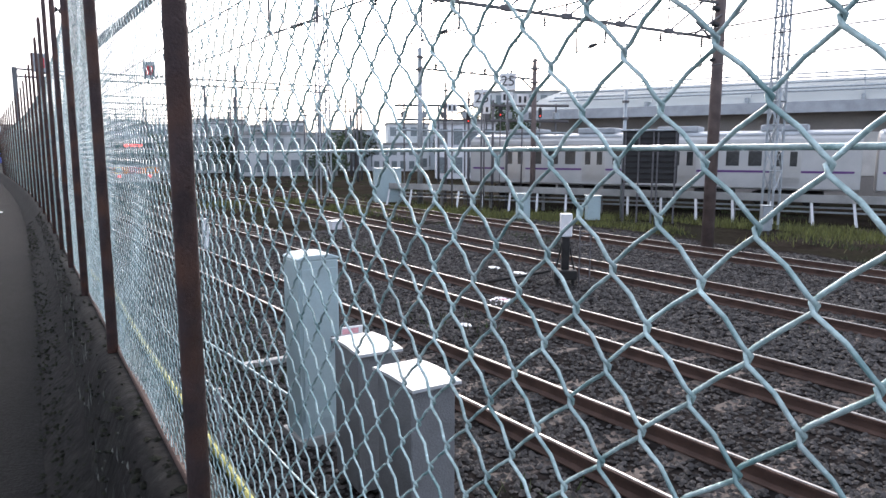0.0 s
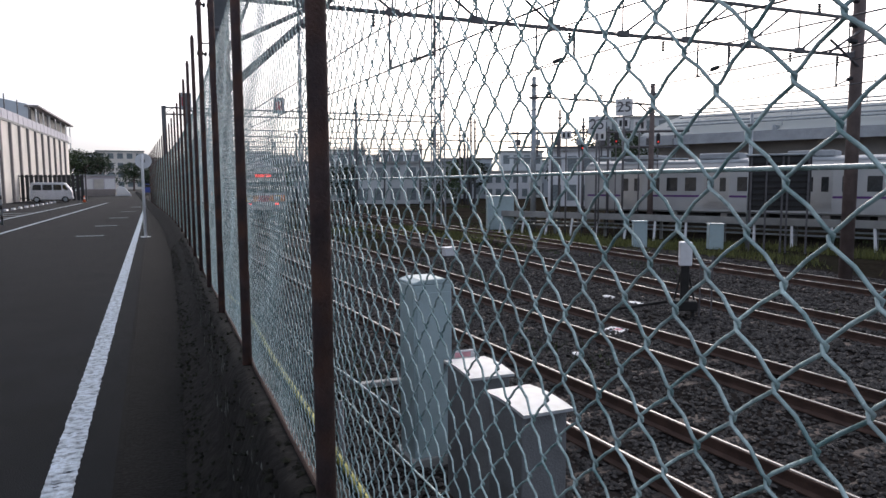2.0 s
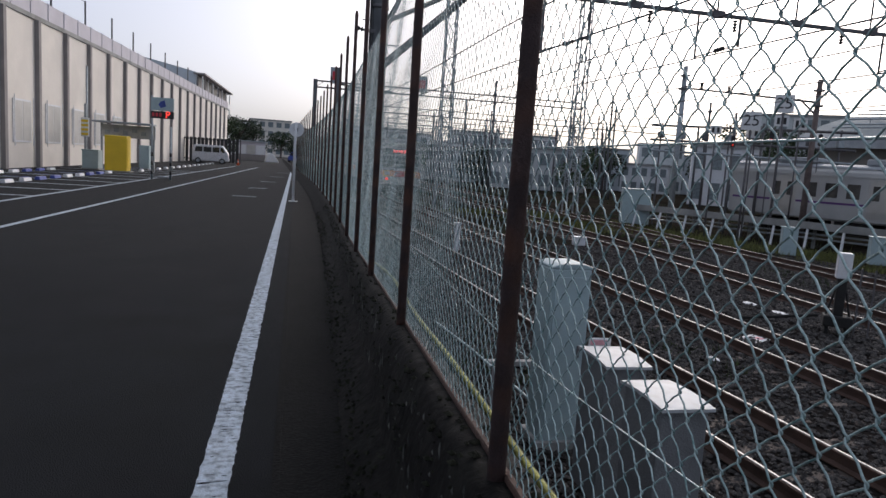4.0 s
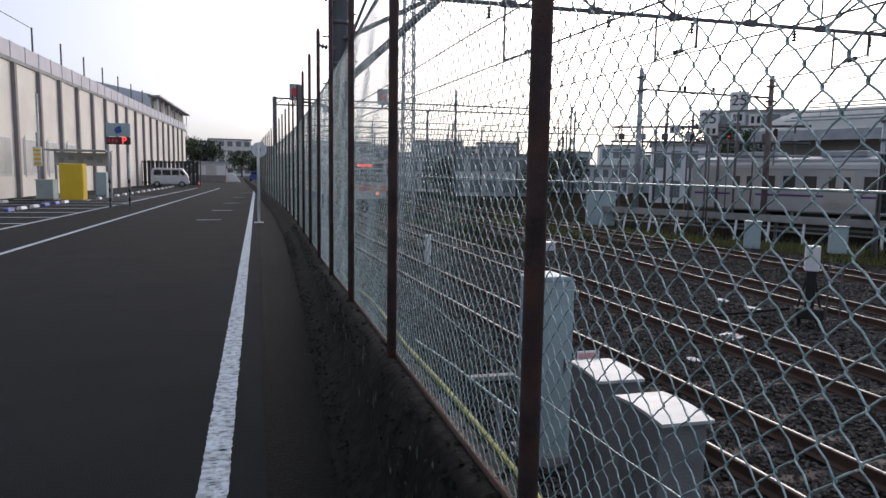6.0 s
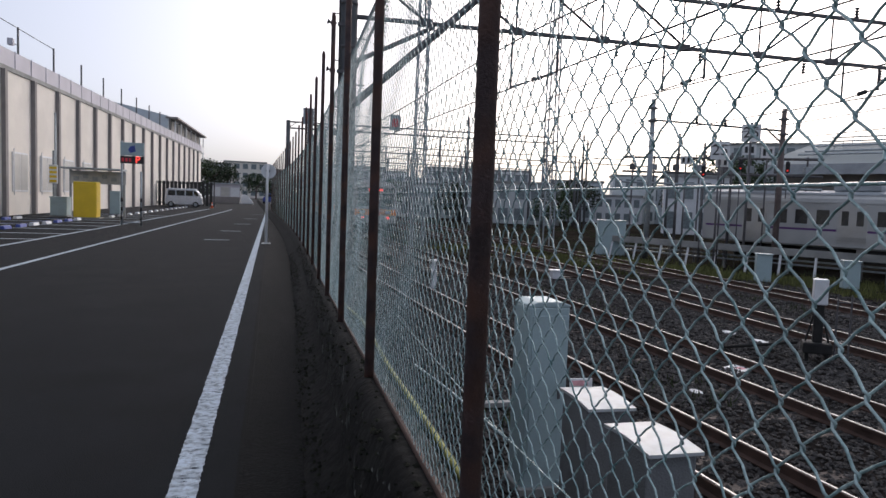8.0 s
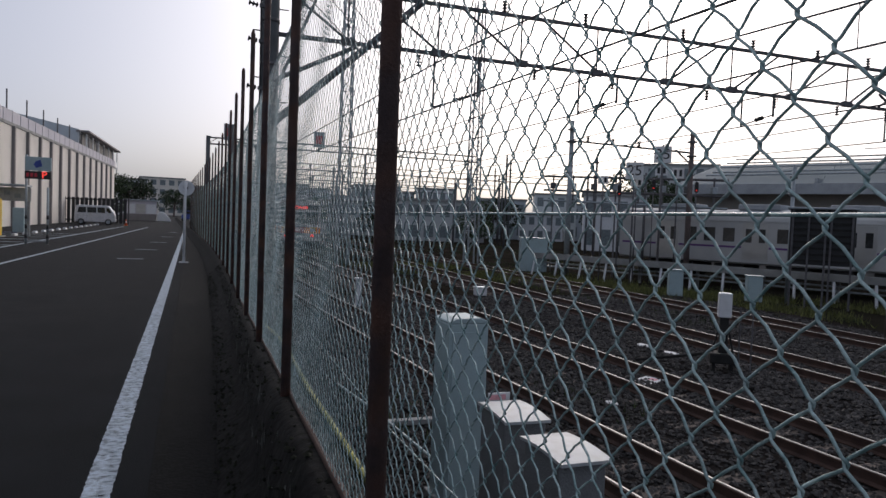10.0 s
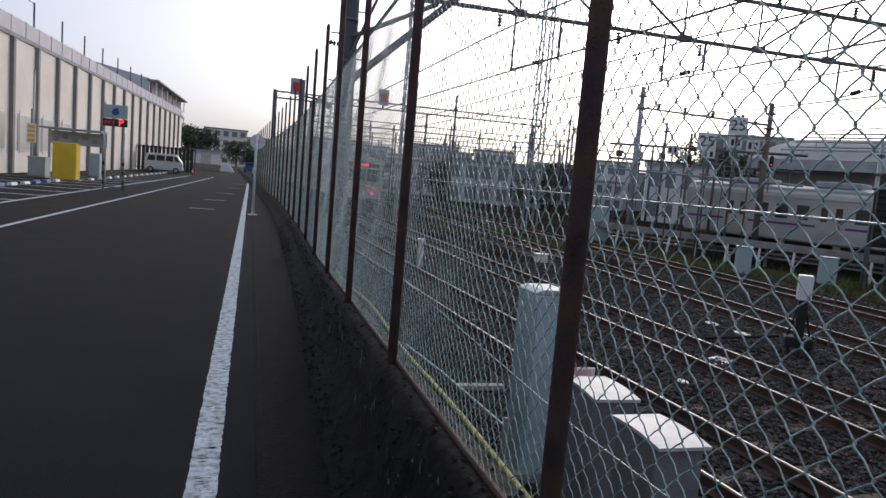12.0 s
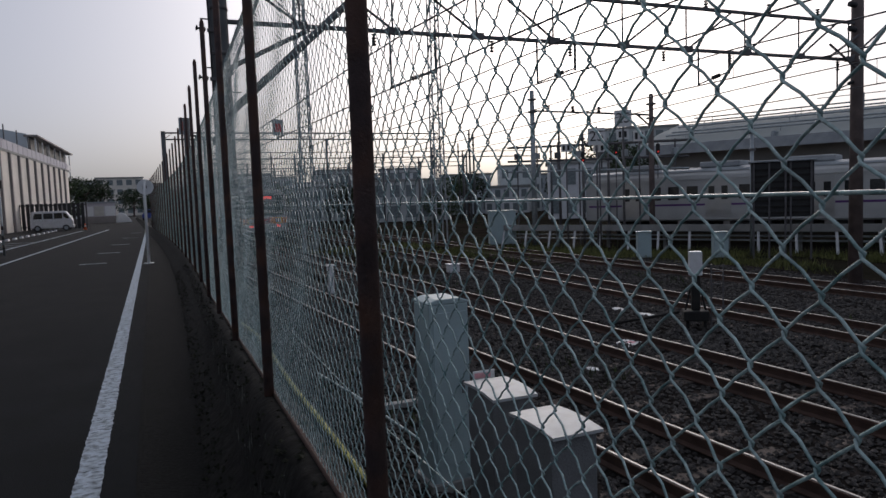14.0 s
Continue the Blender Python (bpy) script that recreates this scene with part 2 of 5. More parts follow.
def tubepart(name, pts, r, mat, parent=None, sides=10, label=""):
    bm = bmesh.new()
    add_tube(bm, pts, r, sides)
    return part(name, bm, mat, parent, label, smooth=sides > 6)


def thing(name, m, label, category, group="", kind=""):
    ob = new(name)
    ob.matrix_world = m
    return tagged(ob, label, category, group, kind)


def shared(name, mesh, parent, m=None):
    """One more object on a mesh that exists already."""
    ob = new(name, mesh)
    ob.parent = parent
    if m is not None:
        ob.matrix_basis = m
    return ob


def lettering(name, text, size, mat, parent, m):
    cu = bpy.data.curves.new(name, "FONT")
    cu.body, cu.size, cu.extrude, cu.align_x, cu.align_y = text, size, 0.004, "CENTER", "CENTER"
    ob = new(name, cu)
    cu.materials.append(mat)
    ob.parent = parent
    ob.matrix_basis = m
    return ob


# ---- ground, road, wall ----
RAIL_Z, BED_Z = -1.10, -1.27


def fence_x(y):
    """The fence's line, which swings gently towards the road further on."""
    return -0.0012 * max(y - 7.0, 0) ** 2 if y < 30 else -0.635 - 0.055 * (y - 30)


def wall_top(y):
    """Height of the fence's footing, falling away along the road."""
    return 0.575 - 0.040 * min(max(y - 2.4, -2.0), 7.5)


def sheet(name, x0, x1, y0, y1, nx, ny, height, mat, label, category, kind="structure"):
    bm = bmesh.new()
    rows = []
    for j in range(ny + 1):
        y = y0 + (y1 - y0) * j / ny
        rows.append([bm.verts.new((x0 + (x1 - x0) * i / nx, y, height(x0 + (x1 - x0) * i / nx, y))) for i in range(nx + 1)])
    for j in range(ny):
        for i in range(nx):
            bm.faces.new((rows[j][i], rows[j][i + 1], rows[j + 1][i + 1], rows[j + 1][i]))
    ob = part(name, bm, mat, smooth=True)
    return tagged(ob, label, category, kind=kind)


sheet("ground", -1500, 1500, -300, 2500, 10, 10, lambda x, y: -1.6, yard_soil, "dark earth and gravel reaching the horizon", "ground")
bm = bmesh.new()
add_box(bm, -14.5, -0.42, -25, 30, -1.5, 0.0)
add_box(bm, -14.5, -1.3, 30, 160, -1.5, 0.0)
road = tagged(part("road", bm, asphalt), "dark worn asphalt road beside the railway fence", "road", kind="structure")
bm = bmesh.new()
add_box(bm, -90, -14.5, -25, 260, -1.5, -0.004)
add_box(bm, -14.5, 14, 160, 420, -1.5, -0.004)
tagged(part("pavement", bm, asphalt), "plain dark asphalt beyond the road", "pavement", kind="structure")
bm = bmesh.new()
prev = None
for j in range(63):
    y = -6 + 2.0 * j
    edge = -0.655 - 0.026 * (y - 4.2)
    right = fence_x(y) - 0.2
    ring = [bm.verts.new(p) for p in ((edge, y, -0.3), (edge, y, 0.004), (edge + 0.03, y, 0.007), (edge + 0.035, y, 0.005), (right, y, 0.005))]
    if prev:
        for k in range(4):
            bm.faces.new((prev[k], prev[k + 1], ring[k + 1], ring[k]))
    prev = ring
tagged(part("gutter", bm, shaded_gutter_concrete), "concrete gutter strip along the road edge, darkened for shade by the wall", "gutter", kind="structure")

# footing wall below the fence, uneven and mossy, its shade put into the colour
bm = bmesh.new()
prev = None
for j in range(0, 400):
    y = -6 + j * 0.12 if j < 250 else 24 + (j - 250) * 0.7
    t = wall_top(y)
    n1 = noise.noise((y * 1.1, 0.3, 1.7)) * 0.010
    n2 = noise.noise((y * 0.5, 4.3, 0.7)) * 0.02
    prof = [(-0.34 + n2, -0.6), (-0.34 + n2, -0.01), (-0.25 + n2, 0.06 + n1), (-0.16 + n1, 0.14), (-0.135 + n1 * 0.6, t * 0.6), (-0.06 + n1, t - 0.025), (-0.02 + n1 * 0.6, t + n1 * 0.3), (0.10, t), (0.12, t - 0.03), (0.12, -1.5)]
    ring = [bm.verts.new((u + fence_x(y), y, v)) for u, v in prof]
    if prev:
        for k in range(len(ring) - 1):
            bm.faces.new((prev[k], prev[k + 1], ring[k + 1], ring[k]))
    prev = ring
tagged(part("footing_wall", bm, shaded_moss_wall, smooth=True), "mossy concrete footing wall under the fence, shade darkened into its colour", "wall", kind="structure")


def painted_line(name, x, w, y0, y1, seed, label, lean=-0.025):
    """A road line with a ragged worn edge."""
    rnd = random.Random(seed)
    bm = bmesh.new()
    prev = None
    n = int((y1 - y0) / 0.03)
    for j in range(n + 1):
        y = y0 + (y1 - y0) * j / n
        c = x + lean * (y - 4.2)
        a = bm.verts.new((c - w / 2 + rnd.uniform(-0.005, 0.005), y, 0.004))
        b = bm.verts.new((c + w / 2 + rnd.uniform(-0.005, 0.005), y, 0.004))
        if prev:
            bm.faces.new((prev[0], prev[1], b, a))
        prev = (a, b)
    return tagged(part(name, bm, road_paint), label, "road marking", kind="structure")


painted_line("road_line", -0.895, 0.137, -4, 100, 1, "worn white edge line painted on asphalt", -0.0257)
painted_line("road_line", -5.15, 0.11, 2, 60, 2, "thin worn white line along the parking side", 0.0)
painted_line("road_line", -6.95, 0.12, 2, 60, 3, "white line closing the parking bays", 0.0)
rnd = random.Random(31)
bm = bmesh.new()
for k in range(260):
    y = 2.0 + 16 * rnd.random() ** 1.7
    c = -0.895 - 0.0257 * (y - 4.2) + rnd.uniform(-0.05, 0.05)
    w, d = rnd.uniform(0.01, 0.045), rnd.uniform(0.002, 0.006)
    vs = [bm.verts.new(p) for p in ((c - w, y, 0.0055), (c - w * 0.3, y - d, 0.0055), (c + w, y + d * 0.3, 0.0055), (c + w * 0.2, y + d, 0.0055))]
    bm.faces.new(vs)
tagged(part("paint_scratches", bm, asphalt), "bare cross cracks worn through the white line", "road wear", kind="stuff")


# ---- chain-link fence ----
COLUMNS, MESH_RISE, MESH_BOTTOM, MESH_TOP = 62, 0.0325, 0.1175, 2.56


def link_mesh(name, sides, bends, radius):
    """One bay of woven zigzag wires, two metres long, along +y."""
    verts, faces = [], []
    half = 2.0 / COLUMNS
    levels = int((MESH_TOP - MESH_BOTTOM) / MESH_RISE)
    rnd = random.Random(5)
    sag = [[rnd.gauss(0, 0.0011) for _ in range(levels + 1)] for _ in range(COLUMNS + 2)]
    for i in range(COLUMNS):
        pts = []
        for k in range(levels + 1):
            side = (k + i) % 2
            y = (i + side) * half + sag[i + side][k] * (0 if i + side in (0, COLUMNS) else 1)
            z = MESH_BOTTOM + k * MESH_RISE
            inward = 1 if side == 0 else -1
            warp = 0.006 * math.sin(y * math.pi * 2 + z * 2.3) * math.sin(z * 3.1 + 0.7) + 0.003 * math.sin(z * 11 + i * math.pi * 4 / COLUMNS)
            z += 0.0007 * math.sin(i * 1.7 + k * 0.9)
            if bends and pts:
                # each span bows a little between two knots
                bow = 0.0003 if side == 1 else 0.0
                pts.append(((last[0] + warp) / 2, (last[1] + y) / 2 - (bow if side == 1 else -bow), (last[2] + z) / 2 + bow))
            last = (warp, y, z)
            if bends:
                lift = 0.0046 * inward
                up = 1 if side == 0 else -1
                pts.append((up * 0.0028 + warp, y + lift * 0.35, z - 0.0042))
                pts.append((warp, y - lift * 0.35, z))
                pts.append((-up * 0.0028 + warp, y + lift * 0.35, z + 0.0042))
            else:
                pts.append((warp, y, z))
        base = len(verts)
        for n, p in enumerate(pts):
            p = Vector(p)
            d = (Vector(pts[min(n + 1, len(pts) - 1)]) - Vector(pts[max(n - 1, 0)])).normalized()
            a = d.cross(Vector((1, 0, 0))).normalized()
            b = d.cross(a)
            for s in range(sides):
                w = 2 * math.pi * s / sides
                verts.append(tuple(p + (a * math.cos(w) + b * math.sin(w)) * radius))
        for n in range(len(pts) - 1):
            for s in range(sides):
                o, q = base + n * sides, base + (n + 1) * sides
                faces.append((o + s, o + (s + 1) % sides, q + (s + 1) % sides, q + s))
    me = bpy.data.meshes.new(name)
    me.from_pydata(verts, [], faces)
    me.materials.append(wire_green)
    for p in me.polygons:
        p.use_smooth = True
    return me


fence = thing("chain_link_fence", Matrix(), "tall green chain-link fence on rusty brown steel posts", "fence")
near_mesh = link_mesh("wire_mesh", 6, True, 0.00148)
far_mesh = link_mesh("wire_mesh", 4, False, 0.0014)
POST_Y = [2.4 + 2.0 * k for k in range(-3, 24)]


def post_mesh():
    bm = bmesh.new()
    add_tube(bm, [(0, 0, 0), (0, 0, 2.6), (0, 0, 3.36), (0, 0, 3.40)], [0.0255, 0.025, 0.0245, 0.012], 14)
    return mesh_of("post", bm, rust_steel, True)


post_me = post_mesh()
for k, y in enumerate(POST_Y):
    x = fence_x(y)
    shared("post", post_me, fence, pose(x, y, 0.0, rz=37 * k))
    slope = math.degrees(math.atan2(fence_x(y + 2) - x, 2.0))
    shared("wire_mesh", near_mesh if 0 < y < 9 else far_mesh, fence, pose(x + 0.03, y + 0.007, 0, rz=-slope))
bm = bmesh.new()
add_tube(bm, [(fence_x(y) + 0.0335, y, 0.93 + 0.06 * max(2.4 - y, 0) ** 1.3) for y in [-4 + 0.4 * j for j in range(130)]], 0.0016, 8)
part("tension_wire", bm, wire_green, fence, smooth=True)
for z, r, mat_, nm in ((1.458, 0.0017, wire_green, "tension_wire"), (2.565, 0.012, rust_steel, "top_rail")):
    bm = bmesh.new()
    add_tube(bm, [(fence_x(y) + (0.0335 if r < 0.01 else 0.045), y, z) for k, y in enumerate([-4 + j for j in range(54)])], r, 8)
    part(nm, bm, mat_, fence, smooth=True)
# rusty bottom angle on the footing
bm = bmesh.new()
prev = None
for j in range(60):
    y = -4 + j * 0.9
    t = wall_top(y)
    ring = [bm.verts.new((fence_x(y) + u, y, t + v)) for u, v in ((0.018, 0.0), (0.018, 0.012), (0.022, 0.018), (0.036, 0.018), (0.042, 0.012), (0.042, 0.0))]
    if prev:
        for k in range(5):
            bm.faces.new((prev[k], prev[k + 1], ring[k + 1], ring[k]))
    prev = ring
part("bottom_angle", bm, rail_rust, fence, "rust-orange steel angle along the footing")

# ---- yellow ropes behind the fence ----
for z0, x, w in ((0.50, 0.19, 0.013), (0.28, 0.21, 0.014)):
    bm = bmesh.new()
    add_tube(bm, [(x + 0.02 * math.sin(y * 1.3), y, z0 - 0.035 * (y - 2.4) + 0.02 * math.sin(y * 2.1)) for y in [0.4 + 0.25 * j for j in range(36)]], w, 8)
    tagged(part("yellow_rope", bm, yellow_rope, smooth=True), "faded yellow rope strung behind the fence", "rope", "ropes")
bm = bmesh.new()
prev = None
for j in range(36):
    y = 0.4 + 0.25 * j
    z = -0.035 * (y - 2.4) + 0.02 * math.sin(y * 2.1)
    x = 0.02 * math.sin(y * 1.3)
    ring = [bm.verts.new(p) for p in ((0.225 + x, y, 0.29 + z), (0.205 + x, y, 0.49 + z), (0.215 + x, y, 0.495 + z), (0.236 + x, y, 0.29 + z))]
    if prev:
        for k in range(4):
            bm.faces.new((prev[k], prev[(k + 1) % 4], ring[(k + 1) % 4], ring[k]))
    prev = ring
tagged(part("guard_strip", bm, guard_mat), "dirty olive plastic strip between two yellow ropes", "plastic strip")
for y in (1.0, 3.4, 5.8, 8.2):
    tagged(tubepart("rope_stake", [(0.27, y, -1.3), (0.27, y, 0.60 - 0.035 * (y - 2.4))], 0.012, dark_steel), "thin dark steel stake holding the yellow ropes", "stake", "rope stakes")


# ---- tracks ----
LEAN = {4.5: -0.075, 7.35: -0.055, 10.95: -0.012, 15.6: -0.03}


def track_x(c, y):
    return c + LEAN[c] * y


CENTRES = (4.5, 7.35, 10.95, 15.6)
YS = [-14 + 1.5 * j for j in range(80)]


def swept(bm, c, off, profile, ys):
    prev = None
    for y in ys:
        x = track_x(c, y)
        s = math.atan2(track_x(c, y + 0.5) - track_x(c, y - 0.5), 1.0)
        ring = [bm.verts.new((x + (off + u) * math.cos(s), y - (off + u) * math.sin(s) * 0.0 , RAIL_Z + v)) for u, v in profile]
        if prev:
            for k in range(len(ring)):
                bm.faces.new((prev[k], prev[(k + 1) % len(ring)], ring[(k + 1) % len(ring)], ring[k]))
        prev = ring


WEB = ((-0.06, -0.15), (0.06, -0.15), (0.06, -0.138), (0.012, -0.115), (0.012, -0.045), (0.033, -0.035), (0.034, -0.006), (-0.034, -0.006), (-0.033, -0.035), (-0.012, -0.045), (-0.012, -0.115), (-0.06, -0.138))
HEAD = ((-0.016, -0.007), (0.016, -0.007), (0.015, -0.001), (0.011, 0.002), (-0.011, 0.002), (-0.015, -0.001))
bm = bmesh.new()
add_box(bm, -1.25, 1.25, -0.11, 0.11, -0.30, -0.155)
sleeper_me = mesh_of("sleeper", bevelled(bm, 0.015, 1), sleeper_mat)
for n, c in enumerate(CENTRES):
    tr = thing("railway_track", Matrix(), "rusty railway track with polished rail heads on dark ballast", "railway track", "yard tracks")
    for off in (-0.5335, 0.5335):
        bm = bmesh.new()
        swept(bm, c, off, WEB, YS)
        r = part("rail", bm, rail_rust, tr)
        bm = bmesh.new()
        swept(bm, c, off, HEAD, YS)
        part("rail_head", bm, rail_top, r, "shiny worn running surface")
    for j in range(70 if n < 2 else 60):
        y = -5 + 0.64 * j
        s = math.degrees(math.atan2(track_x(c, y + 0.5) - track_x(c, y - 0.5), 1.0))
        shared("sleeper", sleeper_me, tr, pose(track_x(c, y), y, RAIL_Z, rz=-s + 0.8 * math.sin(j * 7.7)))


def bed_height(x, y):
    if x < 0.2:
        return -1.25
    h = BED_Z + 0.05 * noise.noise((x * 0.7, y * 0.7, 0.0)) + 0.03 * noise.noise((x * 3.1, y * 3.1, 2.0))
    for c in CENTRES:
        d = abs(x - track_x(c, y))
        h = max(h, RAIL_Z - 0.165 - max(0, d - 1.3) * 0.35)
        if d < 0.75:
            h = min(h, RAIL_Z - 0.16)
    return h


def ballast_sheet(name, x0, x1, y0, y1, nx, ny):
    return sheet(name, x0, x1, y0, y1, nx, ny, bed_height, ballast_mat, "dark brown crushed-stone ballast of the rail yard", "ballast")


ballast_sheet("ballast_bed", 0.1, 18, -8, 24, 130, 200)
sheet("yard_ground", -16, 160, 24, 170, 40, 40, lambda x, y: -1.36 if x > 0.4 + fence_x(min(y, 46)) - 0.3 * max(y - 46, 0) else -1.62, yard_soil, "dark gravel of the wide rail yard", "ground")
sheet("yard_ground", 18, 160, -60, 24, 30, 20, lambda x, y: -1.36, yard_soil, "dark gravel of the wide rail yard", "ground")

# loose stones on the nearest stretch of the bed, one field
rnd = random.Random(11)
verts, faces = [], []
ICO = [(0, 0, 1), (0.9, 0, 0.25), (0.2, 0.9, 0.2), (-0.8, 0.4, 0.3), (-0.5, -0.8, 0.25), (0.5, -0.75, 0.15), (0, 0, -0.5)]
ICF = [(0, 1, 2), (0, 2, 3), (0, 3, 4), (0, 4, 5), (0, 5, 1), (6, 2, 1), (6, 3, 2), (6, 4, 3), (6, 5, 4), (6, 1, 5)]
for n in range(125000):
    y = 0.5 + 23 * rnd.random() ** 1.5
    x = 0.2 + 17.3 * rnd.random() ** 1.2
    d = min(abs(abs(x - track_x(c, y)) - 0.5335) for c in CENTRES)
    if d < 0.09:
        continue
    s = rnd.uniform(0.018, 0.042) * (1 if y < 9 and x < 8 else 1.35)
    a = rnd.uniform(0, 6.28)
    z = bed_height(x, y) + s * rnd.uniform(0.0, 0.5)
    base = len(verts)
    sx, sy, sz = s * rnd.uniform(0.7, 1.3), s * rnd.uniform(0.7, 1.2), s * rnd.uniform(0.5, 1.0)
    ca, sa = math.cos(a), math.sin(a)
    for u, v, w in ICO:
        u, v, w = u * sx, v * sy, w * sz
        verts.append((x + u * ca - v * sa, y + u * sa + v * ca, z + w))
    faces.extend([tuple(base + i for i in f) for f in ICF])
me = bpy.data.meshes.new("ballast_stones")
me.from_pydata(verts, [], faces)
me.materials.append(stone_mat)
tagged(new("ballast_stones", me), "loose brown-grey crushed stones between the rails", "ballast stones", kind="stuff")


# ---- cabinets beside the nearest track ----
def tall_cabinet(m):
    t = thing("trackside_cabinet", m, "tall narrow blue-grey steel cabinet standing in ballast", "cabinet")
    bm = bmesh.new()
    add_box(bm, -0.20, 0.20, -0.19, 0.19, 0.0, 1.70)
    part("body", bevelled(bm, 0.02, 2), box_grey, t)
    bm = bmesh.new()
    add_prism(bm, [(-0.203, 1.695), (0.203, 1.695), (0.203, 1.715), (0.12, 1.745), (-0.12, 1.745), (-0.203, 1.715)], "y", -0.195, 0.195)
    part("cap", bevelled(bm, 0.008, 1), box_grey, t)
    d = boxpart("door", -0.17, 0.17, -0.204, -0.192, 0.18, 1.62, box_grey, t, 0.004)
    part("handle", (lambda b: (add_box(b, 0.10, 0.125, -0.222, -0.204, 0.85, 0.97), bevelled(b, 0.004))[1])(bmesh.new()), dark_steel, d)
    boxpart("plinth", -0.24, 0.24, -0.23, 0.23, -0.10, 0.02, concrete, t, 0.01)
    return t


def lid_box(m, label):
    t = thing("cable_box", m, label, "junction box", "cable boxes")
    bm = bmesh.new()
    add_box(bm, -0.175, 0.175, -0.24, 0.24, 0.0, 1.13)
    part("body", bevelled(bm, 0.012, 2), box_dark, t)
    bm = bmesh.new()
    n = 8
    out = [(-0.29 + 0.58 * i / n, 1.135 + 0.018 * math.sin(math.pi * i / n) + 0.012) for i in range(n + 1)]
    out += [(u, v - 0.022) for u, v in reversed(out)]
    add_prism(bm, out, "y", -0.19, 0.19)
    for v in bm.verts:
        v.co = Vector((v.co.y, v.co.x, v.co.z))
    part("lid", bm, lid_white, t, "white curved lid")
    return t


tall_cabinet(pose(1.90, 6.80, -1.20, rz=2))
lid_box(pose(1.90, 4.78, -1.20, rz=1), "dark grey concrete box with white curved lid")
lid_box(pose(1.93, 5.66, -1.20, rz=-1), "dark grey concrete box with white lid beside cabinet")


def board(m, label, w=0.30, d=0.42):
    t = thing("board", m, label, "board", "printed boards")
    boxpart("panel", -w / 2, w / 2, -d / 2, d / 2, 0.0, 0.012, paper_mat, t, 0.002)
    boxpart("print", -w * 0.40, w * 0.02, -d * 0.08, d * 0.36, 0.0125, 0.0145, blue_print, t)
    boxpart("print", w * 0.12, w * 0.38, -d * 0.30, d * 0.10, 0.0125, 0.0145, pink_print, t)
    return t


board(pose(6.96, 10.72, -1.245, rz=20, ry=-4), "white printed board with pink and dark marks between rails", 0.50, 0.36)
t = thing("warning_board", pose(1.98, 6.05, -0.10), "small white sign with pink print on a cable box", "sign")
boxpart("panel", -0.10, 0.10, -0.008, 0.008, 0.0, 0.09, paper_mat, t, 0.002)
boxpart("print", -0.09, 0.06, -0.0105, -0.0085, 0.03, 0.075, pink_print, t)
boxpart("foot", -0.02, 0.02, -0.03, 0.03, 0.0, 0.02, dark_steel, t)


def flat_stone(m, s, label):
    bm = bmesh.new()
    bmesh.ops.create_icosphere(bm, subdivisions=2, radius=1)
    for v in bm.verts:
        v.co = Vector((v.co.x * s, v.co.y * s * 0.6, v.co.z * s * 0.2)) * (1 + 0.25 * noise.noise(v.co * 2.2))
    ob = part("pale_stone", bm, paper_mat, smooth=False)
    ob.matrix_world = m
    return tagged(ob, label, "stone", "pale lumps on ballast")


for x, y, s in ((5.50, 9.60, 0.13), (9.20, 12.95, 0.24), (9.05, 13.75, 0.20)):
    flat_stone(pose(x, y, bed_height(x, y) + 0.02, rz=x * 50), s, "pale flat lump lying on the dark ballast")
# light rod running from the fence to the boxes
tagged(tubepart("conduit", [(1.55, 11.2, -1.17), (1.76, 9.7, -1.16), (2.0, 7.1, -1.14), (2.22, 5.2, -1.14), (2.3, 3.2, -1.15)], 0.016, box_grey), "pale blue-grey cable conduit across the ballast", "conduit")
tagged(boxpart("pale_bar", 1.85, 2.48, 9.12, 9.24, -1.24, -1.17, concrete, None, 0.01), "pale concrete bar lying on the ballast", "concrete bar")
# small moss clumps and debris along the foot of the footing wall
rnd = random.Random(77)
verts, faces = [], []
for n in range(2600):
    y = 1.0 + 16 * rnd.random() ** 1.5
    k = rnd.random()
    if k < 0.55:
        x, z = rnd.uniform(-0.36, -0.14), 0.01
        z = max(0.0, 0.14 - (abs(x + 0.14) * 0.7))
    elif k < 0.85:
        z = rnd.uniform(0.12, wall_top(y))
        x = -0.135 + 0.075 * max(0.0, (z / wall_top(y) - 0.6) / 0.4) + rnd.uniform(-0.006, 0.006)
    else:
        x, z = rnd.uniform(-0.03, 0.10), wall_top(y)
    s = rnd.uniform(0.006, 0.022)
    x += fence_x(y)
    b = len(verts)
    for u, v, w in ICO:
        verts.append((x + u * s * rnd.uniform(0.6, 1.3), y + v * s * rnd.uniform(0.6, 1.4), z + w * s * 0.7))
    faces.extend([tuple(b + q for q in f) for f in ICF])
me = bpy.data.meshes.new("moss_clumps")
me.from_pydata(verts, [], faces)
me.materials.append(moss_clump)
tagged(new("moss_clumps", me), "dark moss clumps and grit on the footing wall", "moss", kind="stuff")

